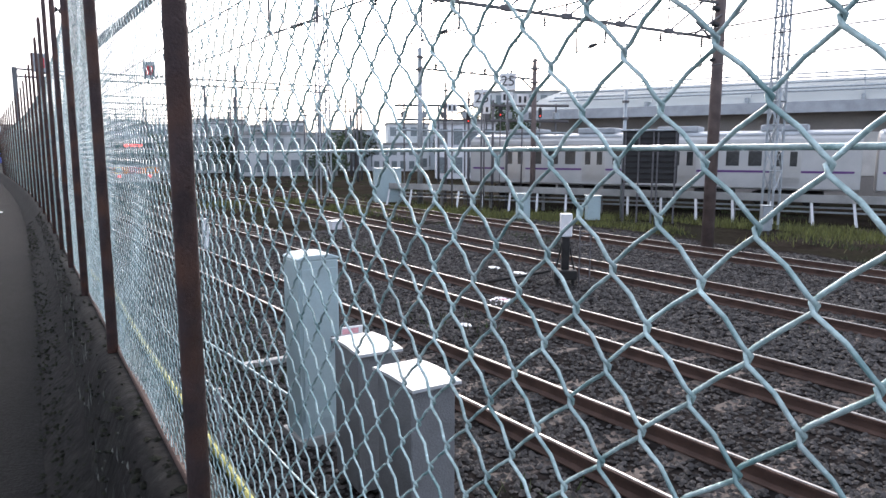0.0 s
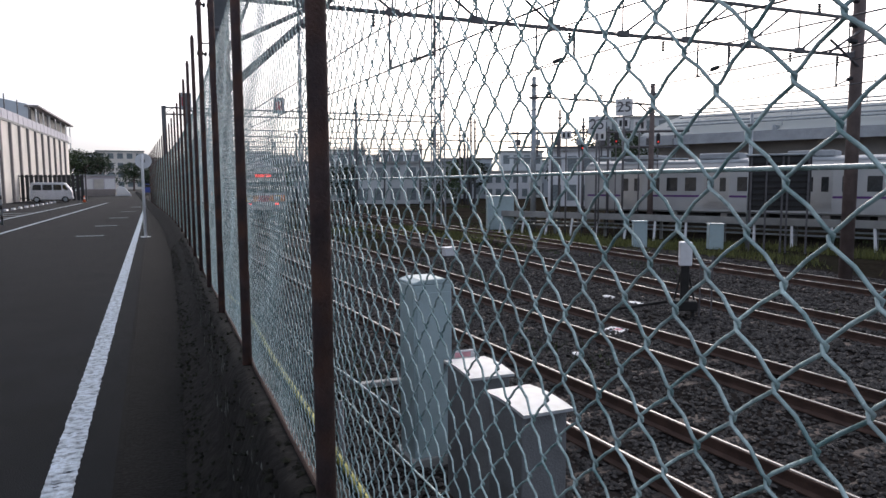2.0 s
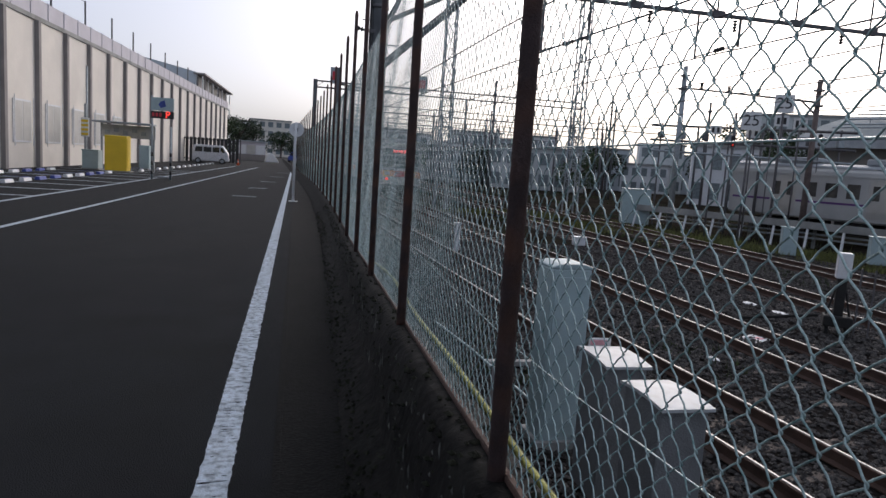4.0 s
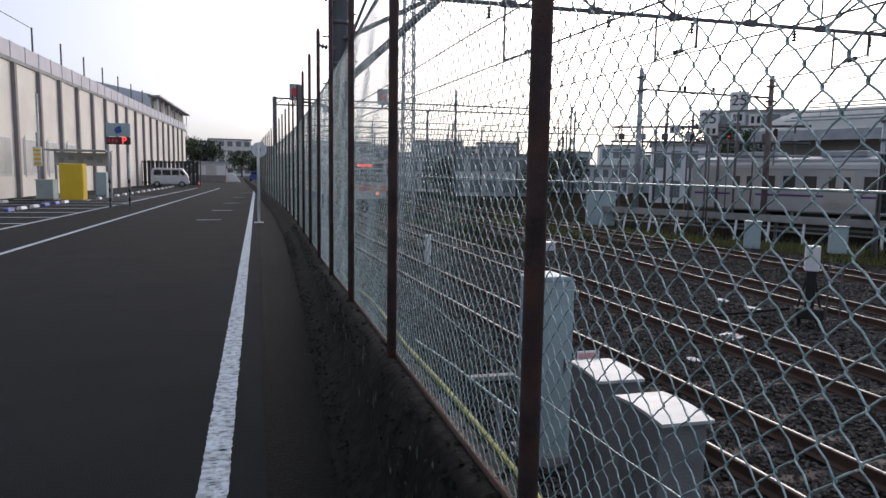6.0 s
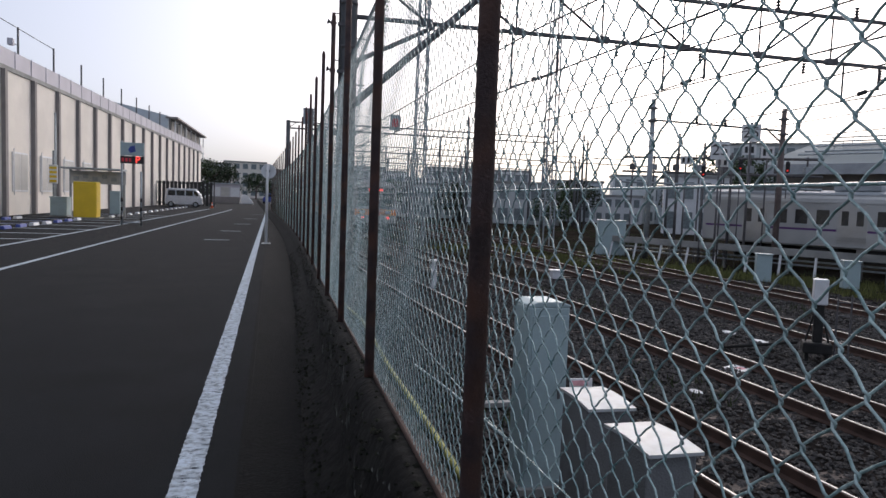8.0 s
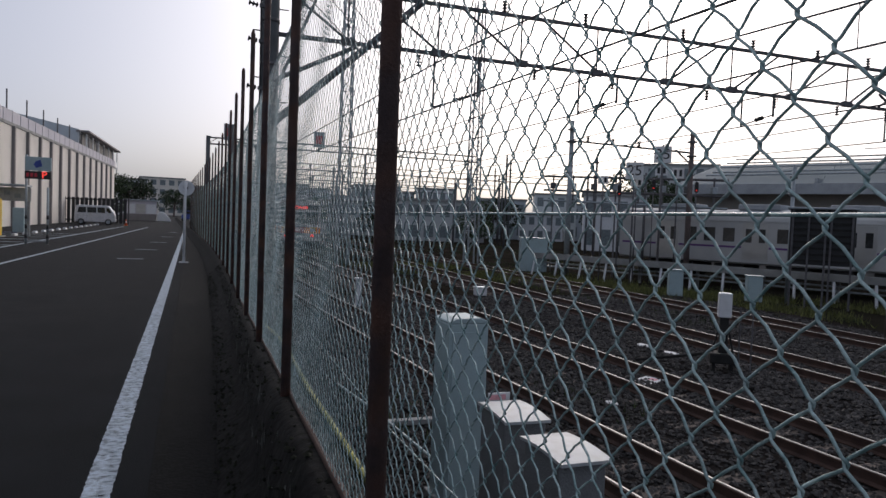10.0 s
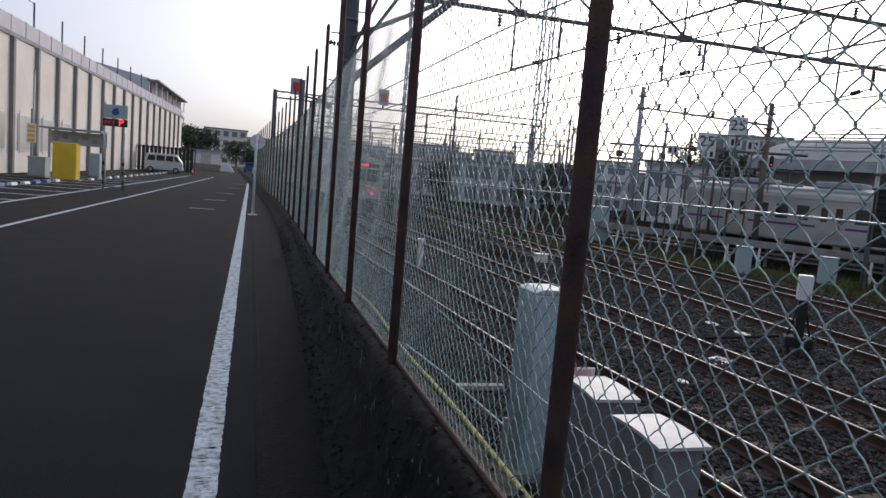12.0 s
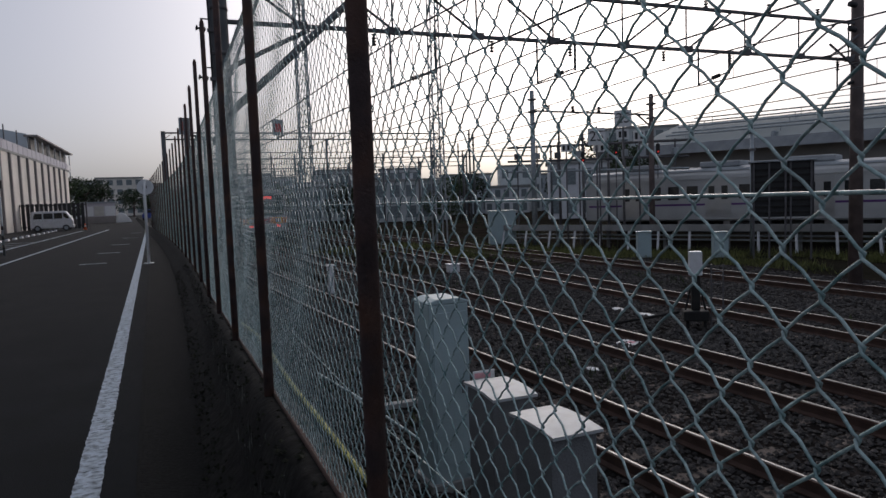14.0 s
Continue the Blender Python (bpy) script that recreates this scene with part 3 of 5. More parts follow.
# pale lichen flecks and runs on the wall's face
rnd = random.Random(93)
verts, faces = [], []
for n in range(330):
    y = 1.6 + 13 * rnd.random() ** 1.4
    h = wall_top(y)
    z = h * rnd.uniform(0.25, 0.95)
    x = fence_x(y) - 0.146 + 0.075 * max(0.0, (z / h - 0.6) / 0.4)
    w = rnd.uniform(0.003, 0.010)
    tall = w * rnd.choice((1, 1, 2, 5, 9))
    b = len(verts)
    for u, v in ((-1, -0.6), (-0.3, -1), (0.7, -0.7), (1, 0.4), (0.1, 1), (-0.8, 0.6)):
        verts.append((x, y + u * w * rnd.uniform(0.6, 1.2), z + v * tall * rnd.uniform(0.6, 1.2)))
    verts.append((x - 0.006, y, z))
    faces.extend([(b + 6, b + (q + 1) % 6, b + q) for q in range(6)])
me = bpy.data.meshes.new("lichen")
me.from_pydata(verts, [], faces)
me.materials.append(lichen_mat)
tagged(new("lichen", me), "pale lichen flecks and runs on the black footing wall", "lichen", kind="stuff")


# ---- overhead gantry ----
def strut(bm, a, b, r=0.03, sides=6):
    add_tube(bm, [a, b], r, sides)


def angle_bar(name, pts, r, mat, parent, label=""):
    return tubepart(name, pts, r, mat, parent, 6, label)


gantry = thing("overhead_line_gantry", pose(0.52, 13.0, 0), "grey truss gantry over the tracks on two masts", "gantry")
tubepart("left_mast", [(0, 0, -1.4), (0, 0, 8.8)], [0.175, 0.13], pole_concrete, gantry, 16)
tubepart("right_mast", [(15.4, 0.0, -1.4), (15.4, 0.0, 9.2)], [0.17, 0.13], brown_mast, gantry, 16)
for z in (4.58, 5.50):
    boxpart("chord", 0.0, 15.4, -0.04, 0.04, z - 0.034, z + 0.034, dark_steel, gantry, 0.006)
for k in range(9):
    x0 = 1.36 + k * 1.72
    x1 = x0 - 1.30 if k < 4 else x0 + 1.30
    angle_bar("web_bar", [(x1, -0.03, 5.5), (x0, -0.03, 4.6)], 0.026, dark_steel, gantry)
    angle_bar("post_bar", [(x0, 0.03, 4.6), (x0, 0.03, 5.5)], 0.02, dark_steel, gantry)
    boxpart("gusset", x0 - 0.13, x0 + 0.13, -0.05, 0.05, 4.53, 4.66, dark_steel, gantry, 0.008)
for x0, x1, z0 in ((0.05, 2.75, 3.0),):
    angle_bar("knee_brace", [(x0, -0.16, z0), (x1, -0.16, 5.5)], 0.075, dark_steel, gantry)
angle_bar("stay", [(0.05, -0.12, 3.75), (1.5, -0.12, 4.5)], 0.045, dark_steel, gantry)
angle_bar("stay", [(0.02, -0.2, 3.4), (0.9, -0.2, 5.6)], 0.03, dark_steel, gantry)


def insulator(parent, p, axis=(0, 0, 1), n=4, r=0.055):
    bm = bmesh.new()
    d = Vector(axis).normalized()
    p = Vector(p)
    pts, rad = [], []
    for i in range(n):
        for s, rr in ((0, 0.4), (0.35, 1.0), (0.6, 1.0), (0.7, 0.4)):
            pts.append(p + d * ((i + s) * 0.06))
            rad.append(r * rr)
    add_tube(bm, pts, rad, 10)
    return part("insulator", bm, black_plastic, parent, smooth=True)


for x in (2.0, 4.4, 6.2, 8.6, 10.5, 12.4, 14.0):
    insulator(gantry, (x, 0, 5.53))
    insulator(gantry, (x + 0.7, 0, 4.30), (0, 0, 1), 4, 0.05)
for z in (3.6, 4.4, 5.0, 5.6, 6.2):
    insulator(gantry, (-0.22, -0.1, z), (-1, 0, 0.2), 3, 0.045)
    boxpart("bracket", -0.2, 0.0, -0.13, -0.07, z - 0.03, z + 0.03, dark_steel, gantry, 0.005)
for z in (4.9, 5.3, 5.9):
    insulator(gantry, (15.2, -0.1, z), (-1, 0, 0.1), 4, 0.07)
angle_bar("cantilever", [(15.35, -0.1, 5.2), (14.3, -0.1, 4.6)], 0.03, dark_steel, gantry)
angle_bar("cantilever", [(15.35, -0.1, 4.3), (14.3, -0.1, 4.9)], 0.03, dark_steel, gantry)


def wire(pts, r, label, name="overhead_wire", mat=dark_steel):
    bm = bmesh.new()
    add_tube(bm, pts, r, 5, cap=False)
    return tagged(part(name, bm, mat, smooth=True), label, "overhead wire", "overhead wires")


def sagging(a, b, sag, n=14):
    a, b = Vector(a), Vector(b)
    return [a.lerp(b, i / n) - Vector((0, 0, sag * 4 * (i / n) * (1 - i / n))) for i in range(n + 1)]


CONTACT = {4.5: 3.55, 7.35: 3.72, 10.95: 3.8, 15.6: 3.8}


def messenger_z(y):
    return 4.42 - 0.35 * abs(math.sin((y - 13) / 42 * math.pi))


for c in CENTRES:
    wire([(track_x(c, y), y, CONTACT[c]) for y in [-12 + 3 * j for j in range(34)]], 0.016, "thin dark contact wire above a track")
    wire([(track_x(c, y), y, messenger_z(y)) for y in [-12 + 3 * j for j in range(34)]], 0.017, "thin dark sagging messenger wire above a track")
    for j in range(14):
        y = -8 + 5 * j
        x = track_x(c, y)
        wire([(x, y, CONTACT[c]), (x, y, messenger_z(y))], 0.008, "thin dropper between overhead wires", "dropper_wire")
    gx = track_x(c, 13) - 0.52
    angle_bar("drop_arm", [(gx, 0, 4.54), (gx, 0, CONTACT[c])], 0.022, dark_steel, gantry)
    angle_bar("steady_arm", [(gx + 0.9, 0, CONTACT[c] + 0.35), (gx, 0, CONTACT[c] + 0.03)], 0.018, dark_steel, gantry)
    angle_bar("arm_post", [(gx + 0.9, 0, 4.54), (gx + 0.9, 0, CONTACT[c] + 0.3)], 0.028, dark_steel, gantry)
    insulator(gantry, (gx + 0.62, 0, CONTACT[c] + 0.26), (-1, 0, -0.35), 4, 0.05)
for k, z in enumerate((6.4, 6.9, 7.4)):
    wire(sagging((0.25, 13, z - 0.3), (16.0, 46, z + 1.5), 0.5), 0.015, "thin dark feeder cable across the yard")
wire(sagging((0.2, 13, 6.2), (-0.6, -20, 6.6), 0.4), 0.012, "thin dark cable along the fence")


# step pegs and straps on the near mast
for k in range(14):
    z = 2.2 + 0.4 * k
    tubepart("step_peg", [(0.14 if k % 2 else -0.14, -0.02, z), (0.30 if k % 2 else -0.30, -0.02, z)], 0.012, dark_steel, gantry, 6)
for z in (3.3, 4.0, 4.75, 5.4):
    tubepart("strap", [(0, 0, z), (0, 0, z + 0.07)], 0.158, dark_steel, gantry, 16)
tubepart("down_cable", [(-0.16, -0.1, 0.0), (-0.16, -0.1, 4.0), (-0.2, -0.1, 8.0)], 0.02, black_plastic, gantry, 6)
t = thing("lamp_pole", pose(0.12, 21.5, -1.3), "dark pole with a small crossbar beside the fence", "pole")
tubepart("pole", [(0, 0, -0.2), (0, 0, 5.3)], 0.085, pole_concrete, t, 12)
tubepart("crossbar", [(-0.05, 0, 4.85), (0.75, 0, 4.75)], 0.03, dark_steel, t, 8)
boxpart("lamp", 0.68, 0.85, -0.06, 0.06, 4.55, 4.72, dark_steel, t, 0.01)

# ---- far lattice towers and a second gantry ----
def lattice_tower(m, h, w=0.7, label="tall grey steel lattice tower in the yard"):
    t = thing("lattice_tower", m, label, "lattice tower", "lattice towers")
    for sx in (-1, 1):
        for sy in (-1, 1):
            tubepart("leg", [(sx * w / 2, sy * w / 2, -1.6), (sx * w * 0.36, sy * w * 0.36, h)], 0.05, galv, t, 6)
    n = int(h / 0.85)
    for f in range(4):
        for k in range(n):
            z0, z1 = k * h / n, (k + 1) * h / n
            q = w / 2 - 0.14 * w * (z0 / h)
            corners = [(-q, -q), (q, -q), (q, q), (-q, q)]
            a, b = corners[f], corners[(f + 1) % 4]
            if k % 2:
                a, b = b, a
            tubepart("brace", [(*a, z0), (*b, z1)], 0.025, galv, t, 4)
            tubepart("cross_bar", [(*a, z1), (*b, z1)], 0.02, galv, t, 4)
    return t


lattice_tower(pose(6.95, 40, 0), 15.0)
lattice_tower(pose(15.1, 40, 0), 15.0)
far_gantry = thing("signal_gantry", pose(0, 40, 0), "thin dark signal gantry beam between lattice towers", "gantry")
for z in (5.52, 5.17):
    boxpart("beam", -0.6, 15.2, -0.04, 0.04, z - 0.04, z + 0.04, dark_steel, far_gantry)
for k in range(16):
    angle_bar("web_bar", [(-0.6 + k * 0.98, 0, 5.17), (-0.6 + (k + 0.5) * 0.98, 0, 5.52)], 0.02, dark_steel, far_gantry)
tubepart("post", [(-0.6, 0, -1.6), (-0.6, 0, 5.6)], 0.12, pole_concrete, far_gantry, 10)
for x, z in ((5.4, 5.8), (0.5, 5.85)):
    s = thing("red_signal_board", pose(x, 39.7, z), "small square board with a red mark on the gantry", "signal board", "red boards")
    boxpart("panel", -0.3, 0.3, -0.03, 0.03, -0.45, 0.45, galv, s, 0.01)
    boxpart("mark", -0.18, 0.18, -0.05, -0.032, -0.25, 0.22, red_sign, s, 0.01)
    boxpart("hanger", -0.03, 0.03, 0.0, 0.31, -0.62, -0.45, dark_steel, s)


def yard_mast(m, h, r=0.13, mat=pole_concrete, label="grey concrete mast of the overhead line"):
    t = thing("line_mast", m, label, "mast", "overhead line masts")
    tubepart("pole", [(0, 0, -0.3), (0, 0, h)], [r, r * 0.75], mat, t, 12)
    for z in (h - 0.5, h - 1.2):
        boxpart("band", -r * 1.15, r * 1.15, -r * 1.15, r * 1.15, z - 0.05, z + 0.05, dark_steel, t, 0.01)
    return t


yard_mast(pose(18.85, 34.65, -1.3), 8.68, 0.17, galv)
yard_mast(pose(22.26, 28.66, -1.3), 7.64, 0.15, brown_mast, "dark brown steel mast of the overhead line")
yard_mast(pose(21.6, 21.7, -1.3), 5.5, 0.09, galv, "slim grey steel mast beside the louvred hut")
small = thing("signal_gantry", pose(0, 0, 0), "dark beam with cables and insulators between two masts", "gantry")
angle_bar("beam", [(18.85, 34.65, 6.25), (22.26, 28.66, 5.30)], 0.06, dark_steel, small)
angle_bar("brace", [(21.9, 29.3, 5.4), (22.26, 28.66, 4.7)], 0.05, dark_steel, small)
for k in range(4):
    f = 0.15 + 0.22 * k
    insulator(small, (18.85 + 3.41 * f, 34.65 - 5.99 * f, 6.3 - 0.95 * f), (0, 0, 1), 5, 0.12)


for k in range(3):
    f = 0.25 + 0.22 * k
    yard_mast(pose(19.5 + 2.8 * f + 0.8, 35.5 - 7.0 * f + 1.6, -1.3), 7.0 - 0.6 * k, 0.085, dark_steel, "thin dark mast among signals and cables")
shelf = thing("cable_gantry", pose(0, 0, 0), "low dark gantry with cable trays and brackets", "gantry")
for z in (2.9, 3.5, 4.3):
    angle_bar("tray", [(18.2, 36.5, z), (23.6, 27.5, z - 0.35)], 0.07, dark_steel if z > 3 else galv, shelf)
for k in range(8):
    f = 0.06 + 0.125 * k
    x, y = 18.2 + 5.4 * f, 36.5 - 9.0 * f
    angle_bar("hanger", [(x, y, -1.4 if k % 3 == 0 else 2.8 - 0.35 * f), (x, y, 4.4 - 0.35 * f)], 0.045, dark_steel, shelf)
    boxpart("bracket_box", x - 0.16, x + 0.16, y - 0.1, y + 0.1, 3.6 - 0.35 * f, 3.95 - 0.35 * f, galv if k % 2 else dark_steel, shelf, 0.02)


def speed_sign(m, text):
    t = thing("number_board", m, "white board with black number %s on a post" % text, "sign", "number boards")
    boxpart("panel", -0.42, 0.42, -0.02, 0.02, -0.42, 0.42, paper_mat, t, 0.01)
    lettering("digits", text, 0.72, black_plastic, t, pose(0, -0.026, 0, rx=90))
    tubepart("post", [(0, 0.06, -6.8), (0, 0.06, 0.5)], 0.05, dark_steel, t, 8)
    return t


speed_sign(pose(19.2, 29.0, 4.25, rz=-34), "25")
speed_sign(pose(20.8, 29.0, 5.15, rz=-36), "25")


def small_board(m, w, h, post):
    t = thing("small_board", m, "small white trackside board with dark bars on a post", "sign", "number boards")
    boxpart("panel", -w / 2, w / 2, -0.02, 0.02, -h / 2, h / 2, paper_mat, t, 0.01)
    for k in (-1, 1):
        boxpart("bar", k * w * 0.22 - w * 0.11, k * w * 0.22 + w * 0.11, -0.028, -0.021, -h * 0.3, h * 0.3, black_plastic, t)
    tubepart("post", [(0, 0.06, -post), (0, 0.06, h / 2)], 0.04, dark_steel, t, 8)
    return t


for x, y, z, w, h in ((20.84, 29.1, 4.37, 0.6, 0.5), (22.0, 29.3, 4.32, 0.6, 0.55), (19.5, 29.2, 3.70, 0.6, 0.4), (17.7, 29.4, 3.74, 0.5, 0.4)):
    small_board(pose(x, y, z, rz=-35), w, h, z + 1.5)


def signal_post(m, n):
    t = thing("colour_light_signal", m, "dark railway signal showing a red lamp", "signal", "signals")
    tubepart("post", [(0, 0.1, -8.2), (0, 0.1, 0.6)], 0.045, dark_steel, t, 8)
    bm = bmesh.new()
    add_prism(bm, [(-0.16, -0.38), (-0.08, -0.45), (0.08, -0.45), (0.16, -0.38), (0.16, 0.38), (0.08, 0.45), (-0.08, 0.45), (-0.16, 0.38)], "y", -0.05, 0.02)
    part("backboard", bm, black_plastic, t)
    for k in range(n):
        bm = bmesh.new()
        add_tube(bm, [(0, -0.05, -0.26 + 0.26 * k), (0, -0.12, -0.26 + 0.26 * k)], 0.06, 12)
        part("lamp", bm, signal_red if k == 0 else black_plastic, t, smooth=True)
    return t


for x, y, z in ((19.06, 30.0, 3.31), (21.09, 30.0, 3.69), (23.77, 30.0, 3.71)):
    signal_post(pose(x, y, z, rz=-32) @ Matrix.Scale(0.62, 4), 3)
# pale twin-leg lattice mast
lattice_tower(pose(23.8, 16.2, 0), 9.5, 0.45, "slim pale grey lattice mast beside grass")
rnd = random.Random(3)
for k in range(26):
    x = rnd.uniform(3, 40)
    y = rnd.uniform(55, 120)
    yard_mast(pose(x + (y - 55) * 0.1, y, -1.5), rnd.uniform(7.5, 10.5), 0.13, dark_steel if k % 2 else pole_concrete, "slender overhead line mast far in the yard")
for k in range(3):
    y = 62 + 17 * k
    x0 = 2.5
    g = thing("signal_gantry", pose(0, y, 0), "far dark gantry beam over the yard", "gantry", "far gantries")
    boxpart("beam", x0, x0 + 32, -0.06, 0.06, 5.5, 5.6, dark_steel, g)
    boxpart("beam", x0, x0 + 32, -0.06, 0.06, 6.05, 6.12, dark_steel, g)
    for q in (0, 10.5, 21, 32):
        tubepart("post", [(x0 + q, 0, -1.6), (x0 + q, 0, 7.2)], 0.11, pole_concrete, g, 8)


# ---- small trackside things ----
def trackside_box(m, w, d, h, mat, label):
    t = thing("relay_box", m, label, "equipment box", "relay boxes")
    bm = bmesh.new()
    add_box(bm, -w / 2, w / 2, -d / 2, d / 2, 0.12, h)
    part("body", bevelled(bm, 0.025, 2), mat, t)
    boxpart("cap", -w / 2 - 0.03, w / 2 + 0.03, -d / 2 - 0.03, d / 2 + 0.03, h, h + 0.04, mat, t, 0.012)
    for sx in (-1, 1):
        boxpart("leg", sx * w * 0.38 - 0.03, sx * w * 0.38 + 0.03, -0.04, 0.04, -0.1, 0.12, dark_steel, t)
    return t


trackside_box(pose(17.5, 23.4, -1.35, rz=-30), 0.55, 0.5, 1.15, box_grey, "pale blue-grey equipment box beside the tracks")
trackside_box(pose(19.6, 21.4, -1.35, rz=-30), 0.55, 0.45, 1.1, box_grey, "pale equipment cabinet beside the grass")
trackside_box(pose(17.1, 35.4, -1.35, rz=-20), 1.5, 1.0, 2.0, box_grey, "large grey relay cabinet near a mast")
trackside_box(pose(22.0, 15.2, -1.35, rz=-40), 0.3, 0.3, 1.0, galv, "small grey equipment box on grass")
trackside_box(pose(3.85, 20.6, -1.35, rz=0), 0.16, 0.16, 0.95, white_paint, "slim white marker box between the tracks")
trackside_box(pose(9.0, 23.5, -1.35, rz=0), 0.4, 0.35, 0.4, white_paint, "low white box between the tracks")
# white box on a dark stand between the tracks
t = thing("point_machine", pose(9.05, 11.25, -1.26, rz=-35), "white equipment box on a dark steel stand", "point machine")
boxpart("white_box", -0.12, 0.12, -0.11, 0.11, 1.05, 1.52, white_paint, t, 0.02, "small white box")
boxpart("body", -0.08, 0.08, -0.08, 0.08, 0.30, 1.05, under_black, t, 0.02)
boxpart("base", -0.24, 0.24, -0.2, 0.2, 0.16, 0.36, under_black, t, 0.03)
for q in (-0.2, 0.2):
    tubepart("brace", [(q, 0.0, 0.3), (q * 0.3, 0.0, 0.95)], 0.02, under_black, t, 6)
for sx in (-0.16, 0.16):
    boxpart("leg", sx - 0.03, sx + 0.03, -0.12, 0.12, -0.1, 0.30, under_black, t, 0.006)
for sx in (0.30, 0.52):
    tubepart("rail_post", [(sx, 0.05, -0.1), (sx, 0.05, 1.25)], 0.016, dark_steel, t, 6)
for k in range(5):
    tubepart("rung", [(0.30, 0.05, 0.15 + 0.24 * k), (0.52, 0.05, 0.15 + 0.24 * k)], 0.012, dark_steel, t, 6)
tubepart("rod", [(-1.6, 0.1, 0.05), (-0.3, 0.1, 0.3)], 0.03, under_black, t, 8)


# ---- trains ----
SIDE = [(-1.40, 0.95), (-1.40, 2.95), (-1.34, 3.22), (-1.10, 3.42), (-0.60, 3.54), (0, 3.58), (0.60, 3.54), (1.10, 3.42), (1.34, 3.22), (1.40, 2.95), (1.40, 0.95), (1.30, 0.86), (-1.30, 0.86)]
window_bm = bmesh.new()
add_box(window_bm, -0.008, 0.008, -0.29, 0.29, -0.35, 0.35)
window_me = mesh_of("window", bevelled(window_bm, 0.006, 1), seat_glass)
door_bm = bmesh.new()
add_box(door_bm, -0.010, 0.010, -0.63, 0.63, -0.93, 0.93)
door_me = mesh_of("door", bevelled(door_bm, 0.006, 1), train_steel)
pane_bm = bmesh.new()
add_box(pane_bm, -0.006, 0.006, -0.15, 0.15, -0.34, 0.34)
pane_me = mesh_of("door_pane", bevelled(pane_bm, 0.005, 1), seat_glass)


def wheelset(t, y):
    boxpart("bogie", -1.05, 1.05, y - 1.5, y + 1.5, 0.35, 0.75, under_black, t, 0.05)
    for dy in (-1.05, 1.05):
        for sx in (-0.56, 0.56):
            bm = bmesh.new()
            add_tube(bm, [(sx - 0.06, y + dy, 0.43), (sx + 0.06, y + dy, 0.43)], 0.43, 20)
            part("wheel", bm, under_black, t, smooth=False)


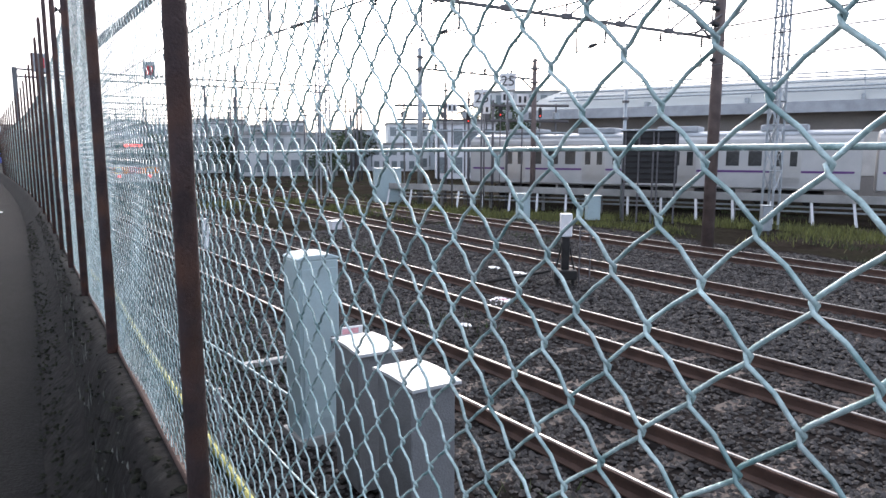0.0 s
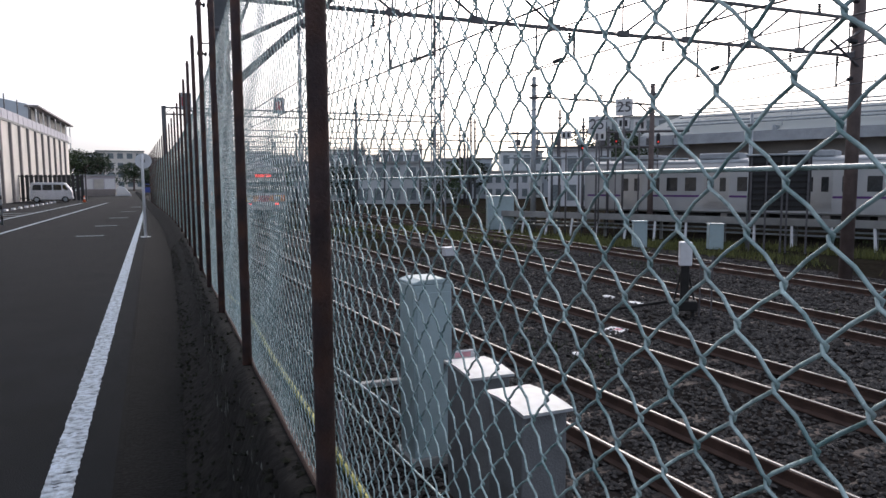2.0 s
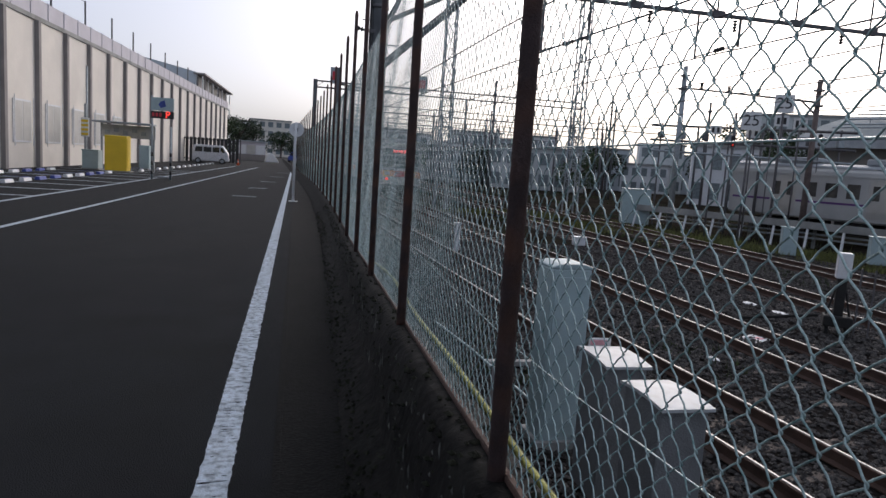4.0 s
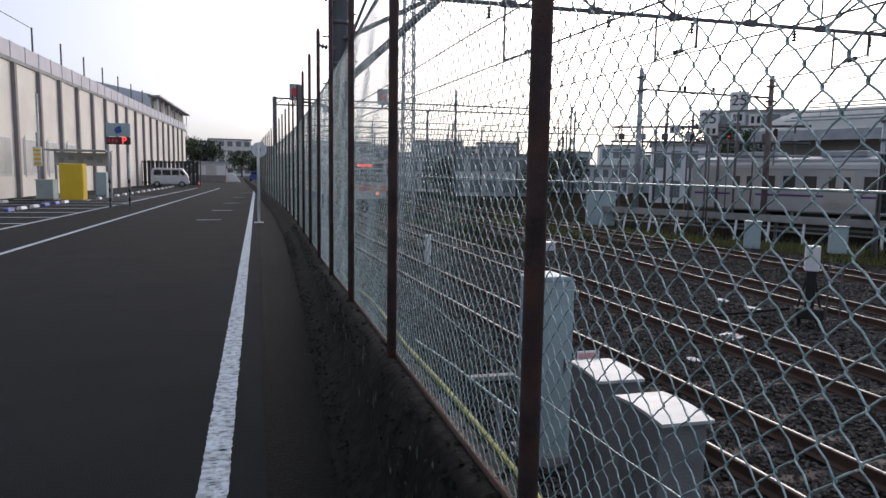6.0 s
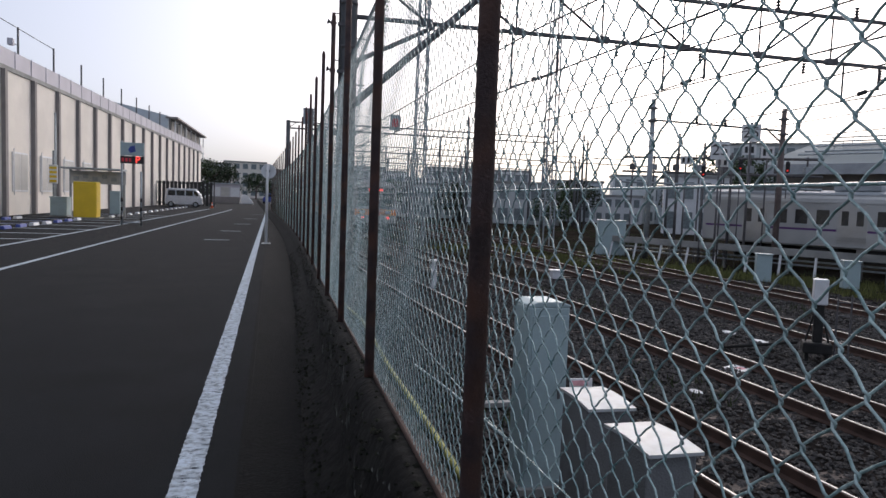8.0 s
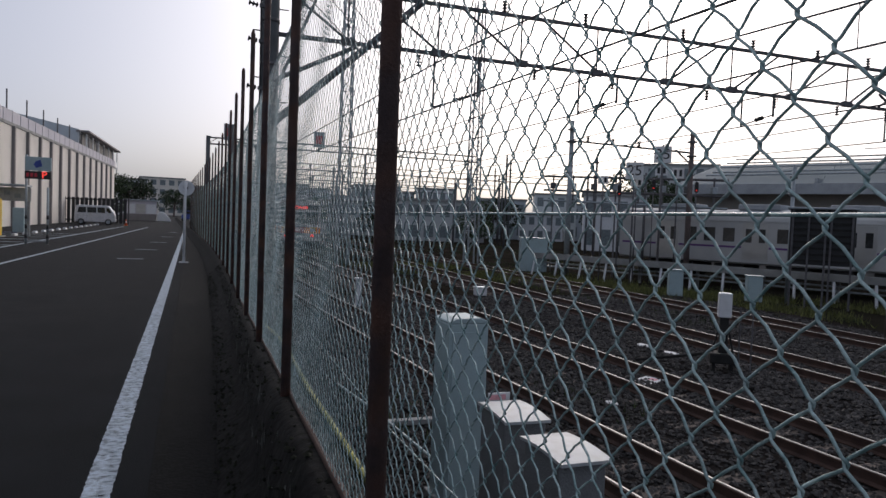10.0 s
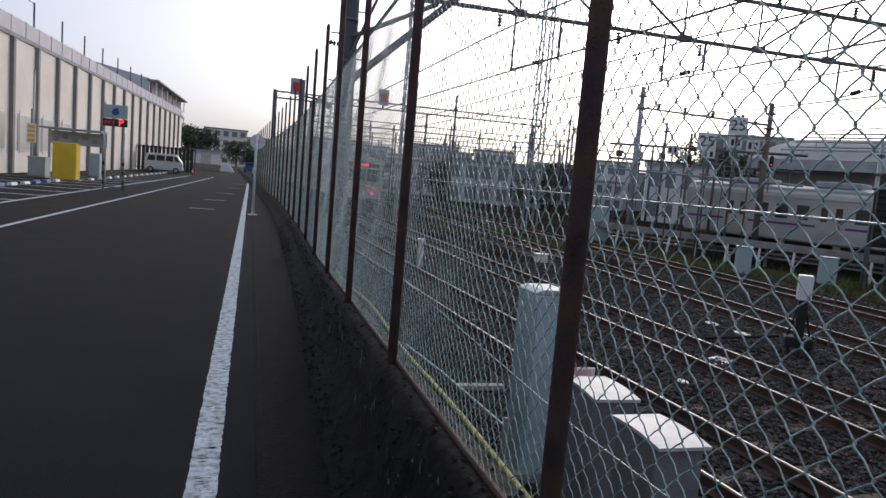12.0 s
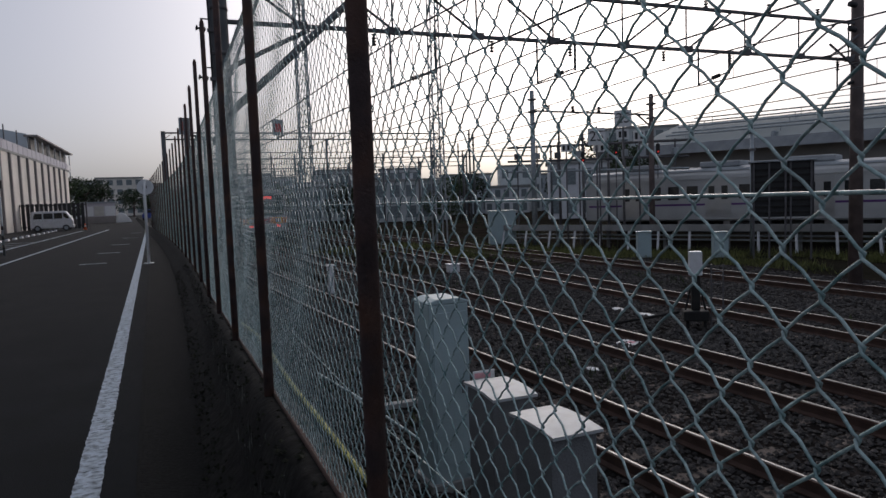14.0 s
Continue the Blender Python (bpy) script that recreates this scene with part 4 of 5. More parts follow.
def train_car(m, label, band, end=False, body_mat=train_steel, length=19.5):
    """A commuter car; its outer end stands at y = 0 and it runs along +y. Rail head at z = 0."""
    t = thing("train_car", m, label, "train", "train cars")
    bm = bmesh.new()
    add_prism(bm, SIDE, "y", 0.0, length)
    part("body", bevelled(bm, 0.03, 2), body_mat, t)
    bm = bmesh.new()
    add_prism(bm, [(-1.18, 3.40), (-0.62, 3.56), (0.62, 3.56), (1.18, 3.40), (1.12, 3.50), (0.6, 3.63), (-0.6, 3.63), (-1.12, 3.50)], "y", 0.1, length - 0.1)
    part("roof", bm, train_roof, t)
    for y in (3.2, 8.0, 12.2, 16.4):
        u = boxpart("air_conditioner", -0.85, 0.85, y - 1.0, y + 1.0, 3.6, 3.9, train_roof, t, 0.06)
        for k in range(4):
            boxpart("grille", -0.6, 0.6, y - 0.7 + 0.42 * k, y - 0.5 + 0.42 * k, 3.905, 3.92, dark_steel, u)
    for sx in (-1, 1):
        x = sx * 1.404
        for k in range(4):
            y = 3.0 + 4.55 * k
            d = shared("door", door_me, t, pose(x, y, 2.02))
            for q in (-0.32, 0.32):
                shared("door_pane", pane_me, d, pose(sx * 0.012, q, 0.28))
            if k < 3:
                for q in (1.30, 2.28, 3.25):
                    shared("window", window_me, t, pose(x, y + q, 2.32))
        spans = [(0.25, 2.35)] + [(3.66 + 4.55 * k, 3.66 + 4.55 * k + 3.24) for k in range(3)] + [(17.3, length - 0.2)]
        for a, b in spans:
            boxpart("colour_band", min(x, x + sx * 0.006), max(x, x + sx * 0.006), a, b, 1.66 if band is train_purple else 1.58, 1.76 if band is train_purple else 1.84, band, t)
        if end:
            bx = boxpart("cab_window", min(x, x + sx * 0.008), max(x, x + sx * 0.008), 0.9, 1.5, 1.95, 2.72, glass_dark, t)
        for k in range(3):
            boxpart("corrugation", min(x, x + sx * 0.010), max(x, x + sx * 0.010), 0.2, length - 0.2, 1.08 + 0.14 * k, 1.12 + 0.14 * k, body_mat, t)
        boxpart("gutter", min(x, x + sx * 0.03), max(x, x + sx * 0.03), 0.1, length - 0.1, 3.0, 3.04, body_mat, t)
    wheelset(t, 2.9)
    wheelset(t, length - 2.9)
    for y, w in ((6.2, 1.6), (8.4, 1.2), (10.6, 2.0), (13.4, 1.5)):
        boxpart("equipment_case", -1.2, 1.2, y - w / 2, y + w / 2, 0.25, 0.86, under_black, t, 0.04)
    if end:
        boxpart("face", -1.34, 1.34, -0.05, 0.02, 0.92, 2.95, body_mat, t, 0.04)
        w = boxpart("windscreen", -1.16, 1.16, -0.066, -0.045, 1.98, 2.80, glass_dark, t, 0.02)
        boxpart("pillar", -0.38, -0.33, -0.078, -0.066, 1.98, 2.80, body_mat, w)
        boxpart("pillar", 0.33, 0.38, -0.078, -0.066, 1.98, 2.80, body_mat, w)
        boxpart("wiper", -0.55, -0.53, -0.084, -0.070, 2.0, 2.5, black_plastic, w)
        hood = boxpart("display_hood", -1.2, 1.2, -0.06, 0.02, 2.88, 3.20, black_plastic, t, 0.03)
        for k in range(3):
            boxpart("display_bar", -0.50 + 0.34 * k, -0.20 + 0.34 * k, -0.072, -0.061, 2.96, 3.12, led_red, hood)
        for k, (a, b) in enumerate(((-1.34, -1.05), (-1.05, -0.75), (-0.75, -0.32), (-0.32, 0.32), (0.32, 0.75), (0.75, 1.05), (1.05, 1.34))):
            boxpart("front_band", a, b, -0.060, -0.050, 1.42, 1.80, (train_orange, train_yellow, train_orange, train_red, train_orange, train_yellow, train_orange)[k], t)
        for sx in (-1, 1):
            l = boxpart("head_lamp_frame", sx * 0.82 - 0.17, sx * 0.82 + 0.17, -0.085, -0.05, 1.48, 1.74, train_steel, t, 0.015)
            boxpart("head_lamp", sx * 0.82 - 0.12, sx * 0.82 + 0.12, -0.095, -0.085, 1.52, 1.70, lid_white, l)
            boxpart("tail_lamp", sx * 0.82 - 0.10, sx * 0.82 + 0.10, -0.075, -0.05, 1.20, 1.34, led_red, t, 0.01)
            tubepart("grab_rail", [(sx * 1.18, -0.11, 1.05), (sx * 1.18, -0.11, 1.9)], 0.015, galv, t, 8)
        boxpart("skirt", -1.25, 1.25, -0.03, 0.15, 0.42, 0.92, under_black, t, 0.03)
        boxpart("coupler", -0.18, 0.18, -0.55, 0.1, 0.62, 0.92, under_black, t, 0.04)
        bm = bmesh.new()
        add_tube(bm, [(0.35, -0.08, 0.85), (0.38, -0.2, 0.55), (0.55, -0.08, 0.4)], 0.03, 8)
        part("brake_hose", bm, black_plastic, t, smooth=True)
    return t


def train_on_track(c, y0, cars, label, band, end_first, body_mat=train_steel):
    y = y0
    for k in range(cars):
        x0, x1 = track_x(c, y), track_x(c, y + 19.6)
        a = math.degrees(math.atan2(x0 - x1, 19.6))
        train_car(pose(x0, y, RAIL_Z, rz=a), label, band, end_first and k == 0, body_mat)
        y += 20.0 * math.cos(radians(a))


train_on_track(7.35, 44.0, 2, "stainless commuter train car parked far on yard track", train_orange, True)

# silver cars with a purple band at the far side of the yard
HX, HY = -0.47, 0.883
for k in range(3):
    s = -45.6 + 20.1 * k
    train_car(pose(29.6 + HX * s, 22.0 + HY * s, -1.02, rz=math.degrees(math.atan2(-HX, HY))),
              "pale grey commuter train car with thin purple band", train_purple, False, train_light)

# raised white walkway in front of the silver cars
walk_t = thing("walkway", pose(24.9, 21.0, -1.36, rz=math.degrees(math.atan2(-HX, HY))), "pale grey raised walkway with slanted white struts", "walkway")
boxpart("deck", -0.45, 0.45, -46, 16, 0.95, 1.12, concrete, walk_t, 0.01)
boxpart("edge_beam", -0.50, -0.44, -46, 16, 0.90, 1.22, concrete, walk_t, 0.01)
for z in (0.45, 0.65):
    boxpart("pipe_run", -0.1, 0.0, -46, 16, z, z + 0.07, galv, walk_t, 0.01)
for k in range(42):
    y = -45.5 + 1.5 * k
    bm = bmesh.new()
    add_tube(bm, [(-0.95, y - 0.15, -0.1), (-0.42, y, 0.95)], 0.055, 4)
    part("strut", bm, white_paint, walk_t)
    if k % 2:
        boxpart("leg", 0.28, 0.40, y - 0.06, y + 0.06, -0.2, 0.96, concrete, walk_t)

# black louvred hut between the tracks and the cars
hut = thing("louvred_hut", pose(22.0, 20.6, -1.36, rz=-48), "black louvred equipment hut on a steel frame", "hut")
boxpart("body", -1.1, 1.1, -0.5, 0.5, 1.65, 3.78, black_plastic, hut, 0.03)
for k in range(8):
    bm = bmesh.new()
    add_box(bm, -1.0, 1.0, -0.56, -0.50, 1.77 + 0.24 * k, 1.85 + 0.24 * k)
    part("louvre", bm, under_black, hut)
for sx in (-1.0, -0.45, 0.12, 0.3, 1.0):
    boxpart("frame_post", sx - 0.035, sx + 0.035, -0.6, -0.5, -0.2, 3.85, dark_steel, hut, 0.01)
boxpart("roof", -1.2, 1.2, -0.65, 0.6, 3.78, 3.86, galv, hut, 0.02)

# ---- shed behind the cars ----
shed = thing("depot_shed", pose(36.5, 33.0, -1.36, rz=math.degrees(math.atan2(-HX, HY))), "long low depot shed with pale curved roof", "building")
boxpart("wall", 0.0, 22, -75, 8.5, -0.3, 5.6, shed_wall, shed)
bm = bmesh.new()
prof = [(-1.2, 5.5), (-1.2, 6.0), (2.5, 7.1), (7, 8.1), (11.5, 8.5), (16, 8.3), (22, 7.2), (22, 5.6)]
add_prism(bm, prof, "y", -76, 9.5)
part("roof", bm, shed_roof, shed)
boxpart("fascia", -1.28, -1.2, -76, 9.5, 5.35, 6.02, train_roof, shed)
for k in range(13):
    boxpart("roof_rib", -1.22, 0.0, -74 + 6.2 * k, -73.8 + 6.2 * k, 6.03, 6.35, galv, shed)
for x, z in ((0.3, 6.75), (1.4, 7.05), (2.6, 7.5), (4.2, 7.95), (6.0, 8.4)):
    tubepart("roof_pipe", [(x, -75, z), (x, 8, z)], 0.06, galv, shed, 6)
    for k in range(14):
        tubepart("pipe_stand", [(x, -74 + 6.2 * k, z - 0.55), (x, -74 + 6.2 * k, z)], 0.03, galv, shed, 5)
for k in range(11):
    y = -70 + 6.7 * k
    boxpart("wall_panel", -0.06, 0.0, y, y + 5.6, 1.6, 4.2, blind_mat if k % 3 else shed_wall, shed, 0.01)
    tubepart("roof_post", [(9.0, y, 8.2), (9.0, y, 9.3)], 0.04, galv, shed, 5)
boxpart("roof_rail", 8.97, 9.03, -70, 0, 9.2, 9.26, galv, shed)


# ---- far buildings ----
def block(name, x, y, w, d, h, rz, mat, label, floors, bays, win=far_glass, z0=-1.6):
    t = thing(name, pose(x, y, z0, rz=rz), label, "building", "distant buildings")
    boxpart("wall", -w / 2, w / 2, -d / 2, d / 2, -0.3, h, mat, t)
    boxpart("roof", -w / 2 - 0.25, w / 2 + 0.25, -d / 2 - 0.25, d / 2 + 0.25, h, h + 0.35, concrete, t)
    fh, bw = h / floors, w / bays
    bm = bmesh.new()
    add_box(bm, -bw * 0.3, bw * 0.3, -0.06, 0.02, -fh * 0.28, fh * 0.28)
    me = mesh_of("window", bm, win)
    for f in range(floors):
        for b in range(bays):
            shared("window", me, t, pose(-w / 2 + (b + 0.5) * bw, -d / 2 - 0.01, (f + 0.55) * fh))
    return t


block("house", 30, 92, 13, 10, 5.6, -16, far_wall, "pale grey low house beyond the yard", 2, 6)
block("house", 45, 70, 7, 6, 6.6, -30, white_paint, "white two-storey house beyond the tracks", 2, 4)
block("house", 53, 72, 6, 6, 5.6, -34, far_wall, "pale grey house beside a white house", 2, 3)
block("apartment_building", 74, 96, 13, 10, 13.4, -38, far_wall, "grey apartment building beyond the depot", 5, 7)
block("apartment_building", 92, 88, 14, 10, 12, -45, far_wall, "grey apartment block behind the depot roof", 4, 6)
block("house", 19, 112, 14, 10, 5.4, -8, far_wall, "low blue-grey building far across the yard", 2, 8)
block("house", 5, 128, 14, 10, 5.8, 0, far_wall, "low grey building far along the tracks", 2, 7)
rnd = random.Random(17)
for k in range(13):
    x = 10 + 5.6 * k
    y = 128 - 0.55 * abs(k - 3) * 3 - rnd.uniform(0, 14)
    h = rnd.uniform(4.6, 8.6)
    block("house", x, y, rnd.uniform(6, 10), 7, h, -x * 0.45 + rnd.uniform(-8, 8), (far_wall, blue_wall, white_paint)[k % 3], ("pale grey", "blue-grey", "white")[k % 3] + " house in a row beyond the yard", 2 if h < 7 else 3, rnd.randint(3, 5))
block("apartment_building", -14, 215, 12, 10, 10.5, 5, wall_beige, "pale apartment building at the road's end", 4, 5, z0=0)
block("house", -22, 172, 12, 9, 8.0, 5, far_wall, "low brown-grey building behind trees", 3, 5, z0=0)
block("house", -6, 225, 10, 9, 9, 0, far_wall, "small pale building at the road's end", 3, 4, z0=0)


# ---- trees ----
def leafy_crown(bm, centre, r, rnd, n):
    c = Vector(centre)
    for _ in range(n):
        d = Vector((rnd.gauss(0, 1), rnd.gauss(0, 1), rnd.gauss(0, 1))).normalized() * r * rnd.uniform(0.45, 1.0) ** 0.6
        p = c + Vector((d.x, d.y, d.z * 0.75))
        s = rnd.uniform(0.10, 0.24) * r * 0.55
        a = Vector((rnd.gauss(0, 1), rnd.gauss(0, 1), rnd.gauss(0, 0.6))).normalized()
        b = a.cross(Vector((rnd.gauss(0, 1), rnd.gauss(0, 1), rnd.gauss(0, 1)))).normalized()
        vs = [bm.verts.new(p + a * s), bm.verts.new(p + b * s * 0.6), bm.verts.new(p - a * s), bm.verts.new(p - b * s * 0.6)]
        bm.faces.new(vs)


def tree(x, y, z, h, spread, seed, label):
    rnd = random.Random(seed)
    t = thing("tree", pose(x, y, z), label, "tree", "trees")
    bm = bmesh.new()
    add_tube(bm, [(0, 0, -0.2), (0.1, 0, h * 0.35), (0.0, 0.1, h * 0.7)], [0.22, 0.15, 0.06], 8)
    for k in range(6):
        a = k * 1.05 + rnd.uniform(-0.3, 0.3)
        z0 = h * rnd.uniform(0.3, 0.55)
        add_tube(bm, [(0.05, 0, z0), (math.cos(a) * spread * 0.35, math.sin(a) * spread * 0.35, z0 + h * 0.18), (math.cos(a) * spread * 0.6, math.sin(a) * spread * 0.6, z0 + h * 0.28)], [0.09, 0.05, 0.02], 5)
    part("trunk", bm, rust_steel, t)
    bm = bmesh.new()
    for k in range(9):
        a = rnd.uniform(0, 6.28)
        q = spread * rnd.uniform(0.1, 0.6)
        leafy_crown(bm, (math.cos(a) * q, math.sin(a) * q, h * rnd.uniform(0.28, 0.85)), spread * rnd.uniform(0.35, 0.55), rnd, 230)
    part("crown", bm, foliage, t)
    return t


for k, (x, y, h, s) in enumerate(((-14.2, 108, 7.2, 3.6), (-12.2, 112, 6.8, 3.4), (-10.6, 117, 6.6, 3.4), (-16.5, 116, 7.5, 4), (-8.4, 168, 6, 4.5), (-5.0, 175, 6.5, 4), (-2.0, 182, 7, 4))):
    tree(x, y, 0, h, s, 40 + k, "dark leafy tree at the far end of the road")
for k, (x, y, h, s) in enumerate(((50, 78, 7.5, 4), (57, 76, 7.5, 4.5), (24, 100, 6, 4), (44, 100, 7.5, 5), (66, 78, 9, 5), (33, 84, 6, 3.5), (72, 84, 12, 5), (80, 82, 12, 5.5), (15, 104, 6.5, 4), (29, 108, 7, 4.5), (38, 96, 6, 4), (58, 92, 7, 4.5), (61, 83, 10.5, 5), (67, 88, 12, 5.5), (64, 92, 13, 5))):
    tree(x, y, -1.6, h, s, 60 + k, "dark leafy tree between buildings beyond the yard")

# grass beside the far tracks
rnd = random.Random(8)
verts, faces = [], []
for n in range(26000):
    s = rnd.uniform(-10, 24)
    u = rnd.gauss(0, 1.5)
    x, y = 21.3 + HX * s + u, 19.5 + HY * s + u * 0.4
    if noise.noise((x * 0.35, y * 0.35, 3.0)) < -0.12:
        continue
    h = rnd.uniform(0.08, 0.34)
    a = rnd.uniform(0, 6.28)
    dx, dy = math.cos(a) * 0.02, math.sin(a) * 0.02
    lx, ly = rnd.gauss(0, 0.08), rnd.gauss(0, 0.08)
    b = len(verts)
    verts += [(x - dx, y - dy, -1.37), (x + dx, y + dy, -1.37), (x + lx, y + ly, -1.36 + h)]
    faces.append((b, b + 1, b + 2))
me = bpy.data.meshes.new("grass")
me.from_pydata(verts, [], faces)
me.materials.append(grass_mat)
tagged(new("grass", me), "dry yellow-green grass strip beside the tracks", "grass", kind="stuff")

# low weeds scattered over the yard
rnd = random.Random(21)
verts, faces = [], []
for n in range(30000):
    cx, cy = rnd.uniform(0.3, 34), rnd.uniform(2, 80)
    if noise.noise((cx * 0.5, cy * 0.25, 7.0)) < 0.22:
        continue
    if min(abs(cx - track_x(c, cy)) for c in CENTRES) < 1.0:
        continue
    z = bed_height(cx, cy) if cx < 18 and cy < 24 else -1.36
    for q in range(4):
        x, y = cx + rnd.gauss(0, 0.08), cy + rnd.gauss(0, 0.08)
        h, a = rnd.uniform(0.05, 0.20), rnd.uniform(0, 6.28)
        dx, dy = math.cos(a) * 0.015, math.sin(a) * 0.015
        b = len(verts)
        verts += [(x - dx, y - dy, z - 0.01), (x + dx, y + dy, z - 0.01), (x + rnd.gauss(0, 0.06), y + rnd.gauss(0, 0.06), z + h)]
        faces.append((b, b + 1, b + 2))
me = bpy.data.meshes.new("weeds")
me.from_pydata(verts, [], faces)
me.materials.append(weed_mat)
tagged(new("weeds", me), "low dark green weeds scattered over the ballast", "weeds", kind="stuff")


# ---- long beige building beside the road ----
hall = thing("long_building", pose(0, 0, 0), "long beige panelled building with grey-brown pilasters", "building")
BX = -13.0


def bx(y):
    return BX + 0.014 * (y - 35)


for k in range(-7, 18):
    y0, y1 = 34.9 + 3.42 * k, 34.9 + 3.42 * (k + 1)
    bm = bmesh.new()
    x = (bx(y0) + bx(y1)) / 2
    add_box(bm, x - 0.3, x, y0 + 0.004, y1 - 0.004, -0.2, 6.62)
    part("wall_panel", bm, wall_beige, hall)
    boxpart("pilaster", bx(y0) - 0.1, bx(y0) + 0.16, y0 - 0.14, y0 + 0.14, -0.2, 6.55, pilaster_mat, hall, 0.01)
    if k < 4:
        f = boxpart("window_frame", x, x + 0.05, y0 + 0.85, y0 + 2.7, 1.1, 2.95, white_paint, hall, 0.01)
        boxpart("pane", x + 0.04, x + 0.058, y0 + 0.93, y0 + 1.74, 1.18, 2.87, blind_mat, f)
        boxpart("pane", x + 0.04, x + 0.058, y0 + 1.81, y0 + 2.62, 1.18, 2.87, blind_mat, f)
        for q in (y0 + 0.80, y0 + 2.75):
            tubepart("guard_bar", [(x + 0.12, q, 0.95), (x + 0.12, q, 3.1)], 0.02, white_paint, f, 6)
for a, b, z0, z1, mt, nm in ((0.02, 0.06, 6.55, 6.75, concrete, "coping"), (-0.10, -0.04, 6.75, 7.55, parapet_mat, "parapet_screen")):
    bm = bmesh.new()
    prev = None
    for y in (10.5, 40, 70, 96.7):
        ring = [bm.verts.new(p) for p in ((bx(y) - 0.32 if nm == "coping" else bx(y) + a, y, z0), (bx(y) + b, y, z0), (bx(y) + b, y, z1), (bx(y) - 0.32 if nm == "coping" else bx(y) + a, y, z1))]
        if prev:
            for k in range(4):
                bm.faces.new((prev[k], prev[(k + 1) % 4], ring[(k + 1) % 4], ring[k]))
        prev = ring
    part(nm, bm, mt, hall)
for k in range(44):
    y = 11 + 1.95 * k
    tubepart("parapet_post", [(bx(y) - 0.03, y, 6.75), (bx(y) - 0.03, y, 7.58)], 0.025, parapet_mat, hall, 6)
boxpart("roof", -32, BX - 0.75, 10.5, 96.5, 6.2, 6.5, concrete, hall)
boxpart("end_wall", -32, bx(96.4) - 0.31, 96.2, 96.5, -0.2, 6.2, wall_beige, hall)
for k in range(13):
    y = 32.55 + 4.75 * k
    z1 = 8.9
    tubepart("net_post", [(bx(y) - 0.25, y, 6.6), (bx(y) - 0.25, y, z1)], 0.05, dark_steel, hall, 8)
tubepart("net_cable", [(bx(32.55) - 0.25, 32.55, 8.85), (bx(37.3) - 0.25, 37.3, 8.85), (bx(42.05) - 0.25, 42.05, 8.85)], 0.02, dark_steel, hall, 5)
loud = thing("rooftop_loudspeaker", pose(bx(36) - 0.25, 36.55, 8.05), "small pale box loudspeaker on a net post", "loudspeaker")
boxpart("body", -0.12, 0.12, -0.2, 0.06, -0.16, 0.16, parapet_mat, loud, 0.03)
tubepart("bracket", [(0, 0.05, 0), (0, 0.75, 0)], 0.02, dark_steel, loud, 6)

# blue-grey building behind, with open galleries at its end
far_hall = thing("gallery_building", pose(-16.9, 106, -0.5), "blue-grey building with curved roof and white galleries", "building")
bm = bmesh.new()
prof = [(-34, 0)] + [(-34 + 34 * i / 16, 12.1 + 2.9 * math.sin(math.pi * (16 - i) / 20)) for i in range(17)] + [(0, 0)]
add_prism(bm, prof, "y", -6, 26)
part("wall", bm, blue_wall, far_hall)
for k in range(4):
    z = 0.6 + 2.75 * k
    boxpart("gallery_slab", 0.0, 0.9, -5.4, 26, z, z + 1.05, white_paint, far_hall, 0.02)
    boxpart("gallery_recess", 0.0, 0.25, -5.2, 25.8, z + 1.05, z + 2.75, shed_wall, far_hall)
    for q in range(7):
        boxpart("gallery_post", 0.7, 0.85, -5.2 + 5.1 * q, -5.0 + 5.1 * q, z + 1.05, z + 2.75, white_paint, far_hall)
boxpart("gallery_roof", -0.3, 1.25, -6.2, 26.4, 11.75, 11.98, pilaster_mat, far_hall, 0.02)


# ---- parking strip ----
def bay_line(y, x0=-12.3, x1=-7.02):
    bm = bmesh.new()
    add_box(bm, x0, x1, y - 0.07, y + 0.07, 0.0015, 0.0045)
    return tagged(part("bay_line", bm, road_paint), "white painted parking bay line", "road marking", kind="structure")


def wheel_stop(m, mat, label):
    t = thing("wheel_stop", m, label, "wheel stop", "wheel stops")
    bm = bmesh.new()
    add_prism(bm, [(-0.09, 0.0), (0.09, 0.0), (0.06, 0.11), (-0.06, 0.11)], "y", -0.3, 0.3)
    part("block", bevelled(bm, 0.012, 1), mat, t)
    for q in (-0.2, 0.2):
        boxpart("stripe", -0.062, 0.062, q - 0.05, q + 0.05, 0.1105, 0.113, white_paint if mat is blue_paint else blue_paint, t)
    return t


for k in range(12):
    y = 13.2 + 2.5 * k
    bay_line(y)
    for q in (0.6, 1.8):
        for x in (-11.6, -9.3):
            if y < 33:
                wheel_stop(pose(x, y + q, 0.0, rz=1), blue_paint if (k + (q > 1)) % 2 else white_paint, "blue and white concrete parking wheel stop")
    bm = bmesh.new()
    add_box(bm, -10.9, -9.9, y + 0.45, y + 0.55, 0.0015, 0.0045)
    tagged(part("bay_mark", bm, blue_paint), "short blue mark in a parking bay", "road marking", kind="structure")
for k in range(14):
    y = 36.5 + 2.0 * k
    wheel_stop(pose(-8.9 - 0.02 * k, y, 0.0, rz=2), white_paint, "white concrete wheel stop along the parking")
for k, y in enumerate((22, 27, 33, 40, 48)):
    bm = bmesh.new()
    add_box(bm, -2.9, -2.2, y, y + 0.1, 0.0015, 0.0045)
    tagged(part("road_mark", bm, road_paint), "short worn white mark on the asphalt", "road marking", kind="structure")


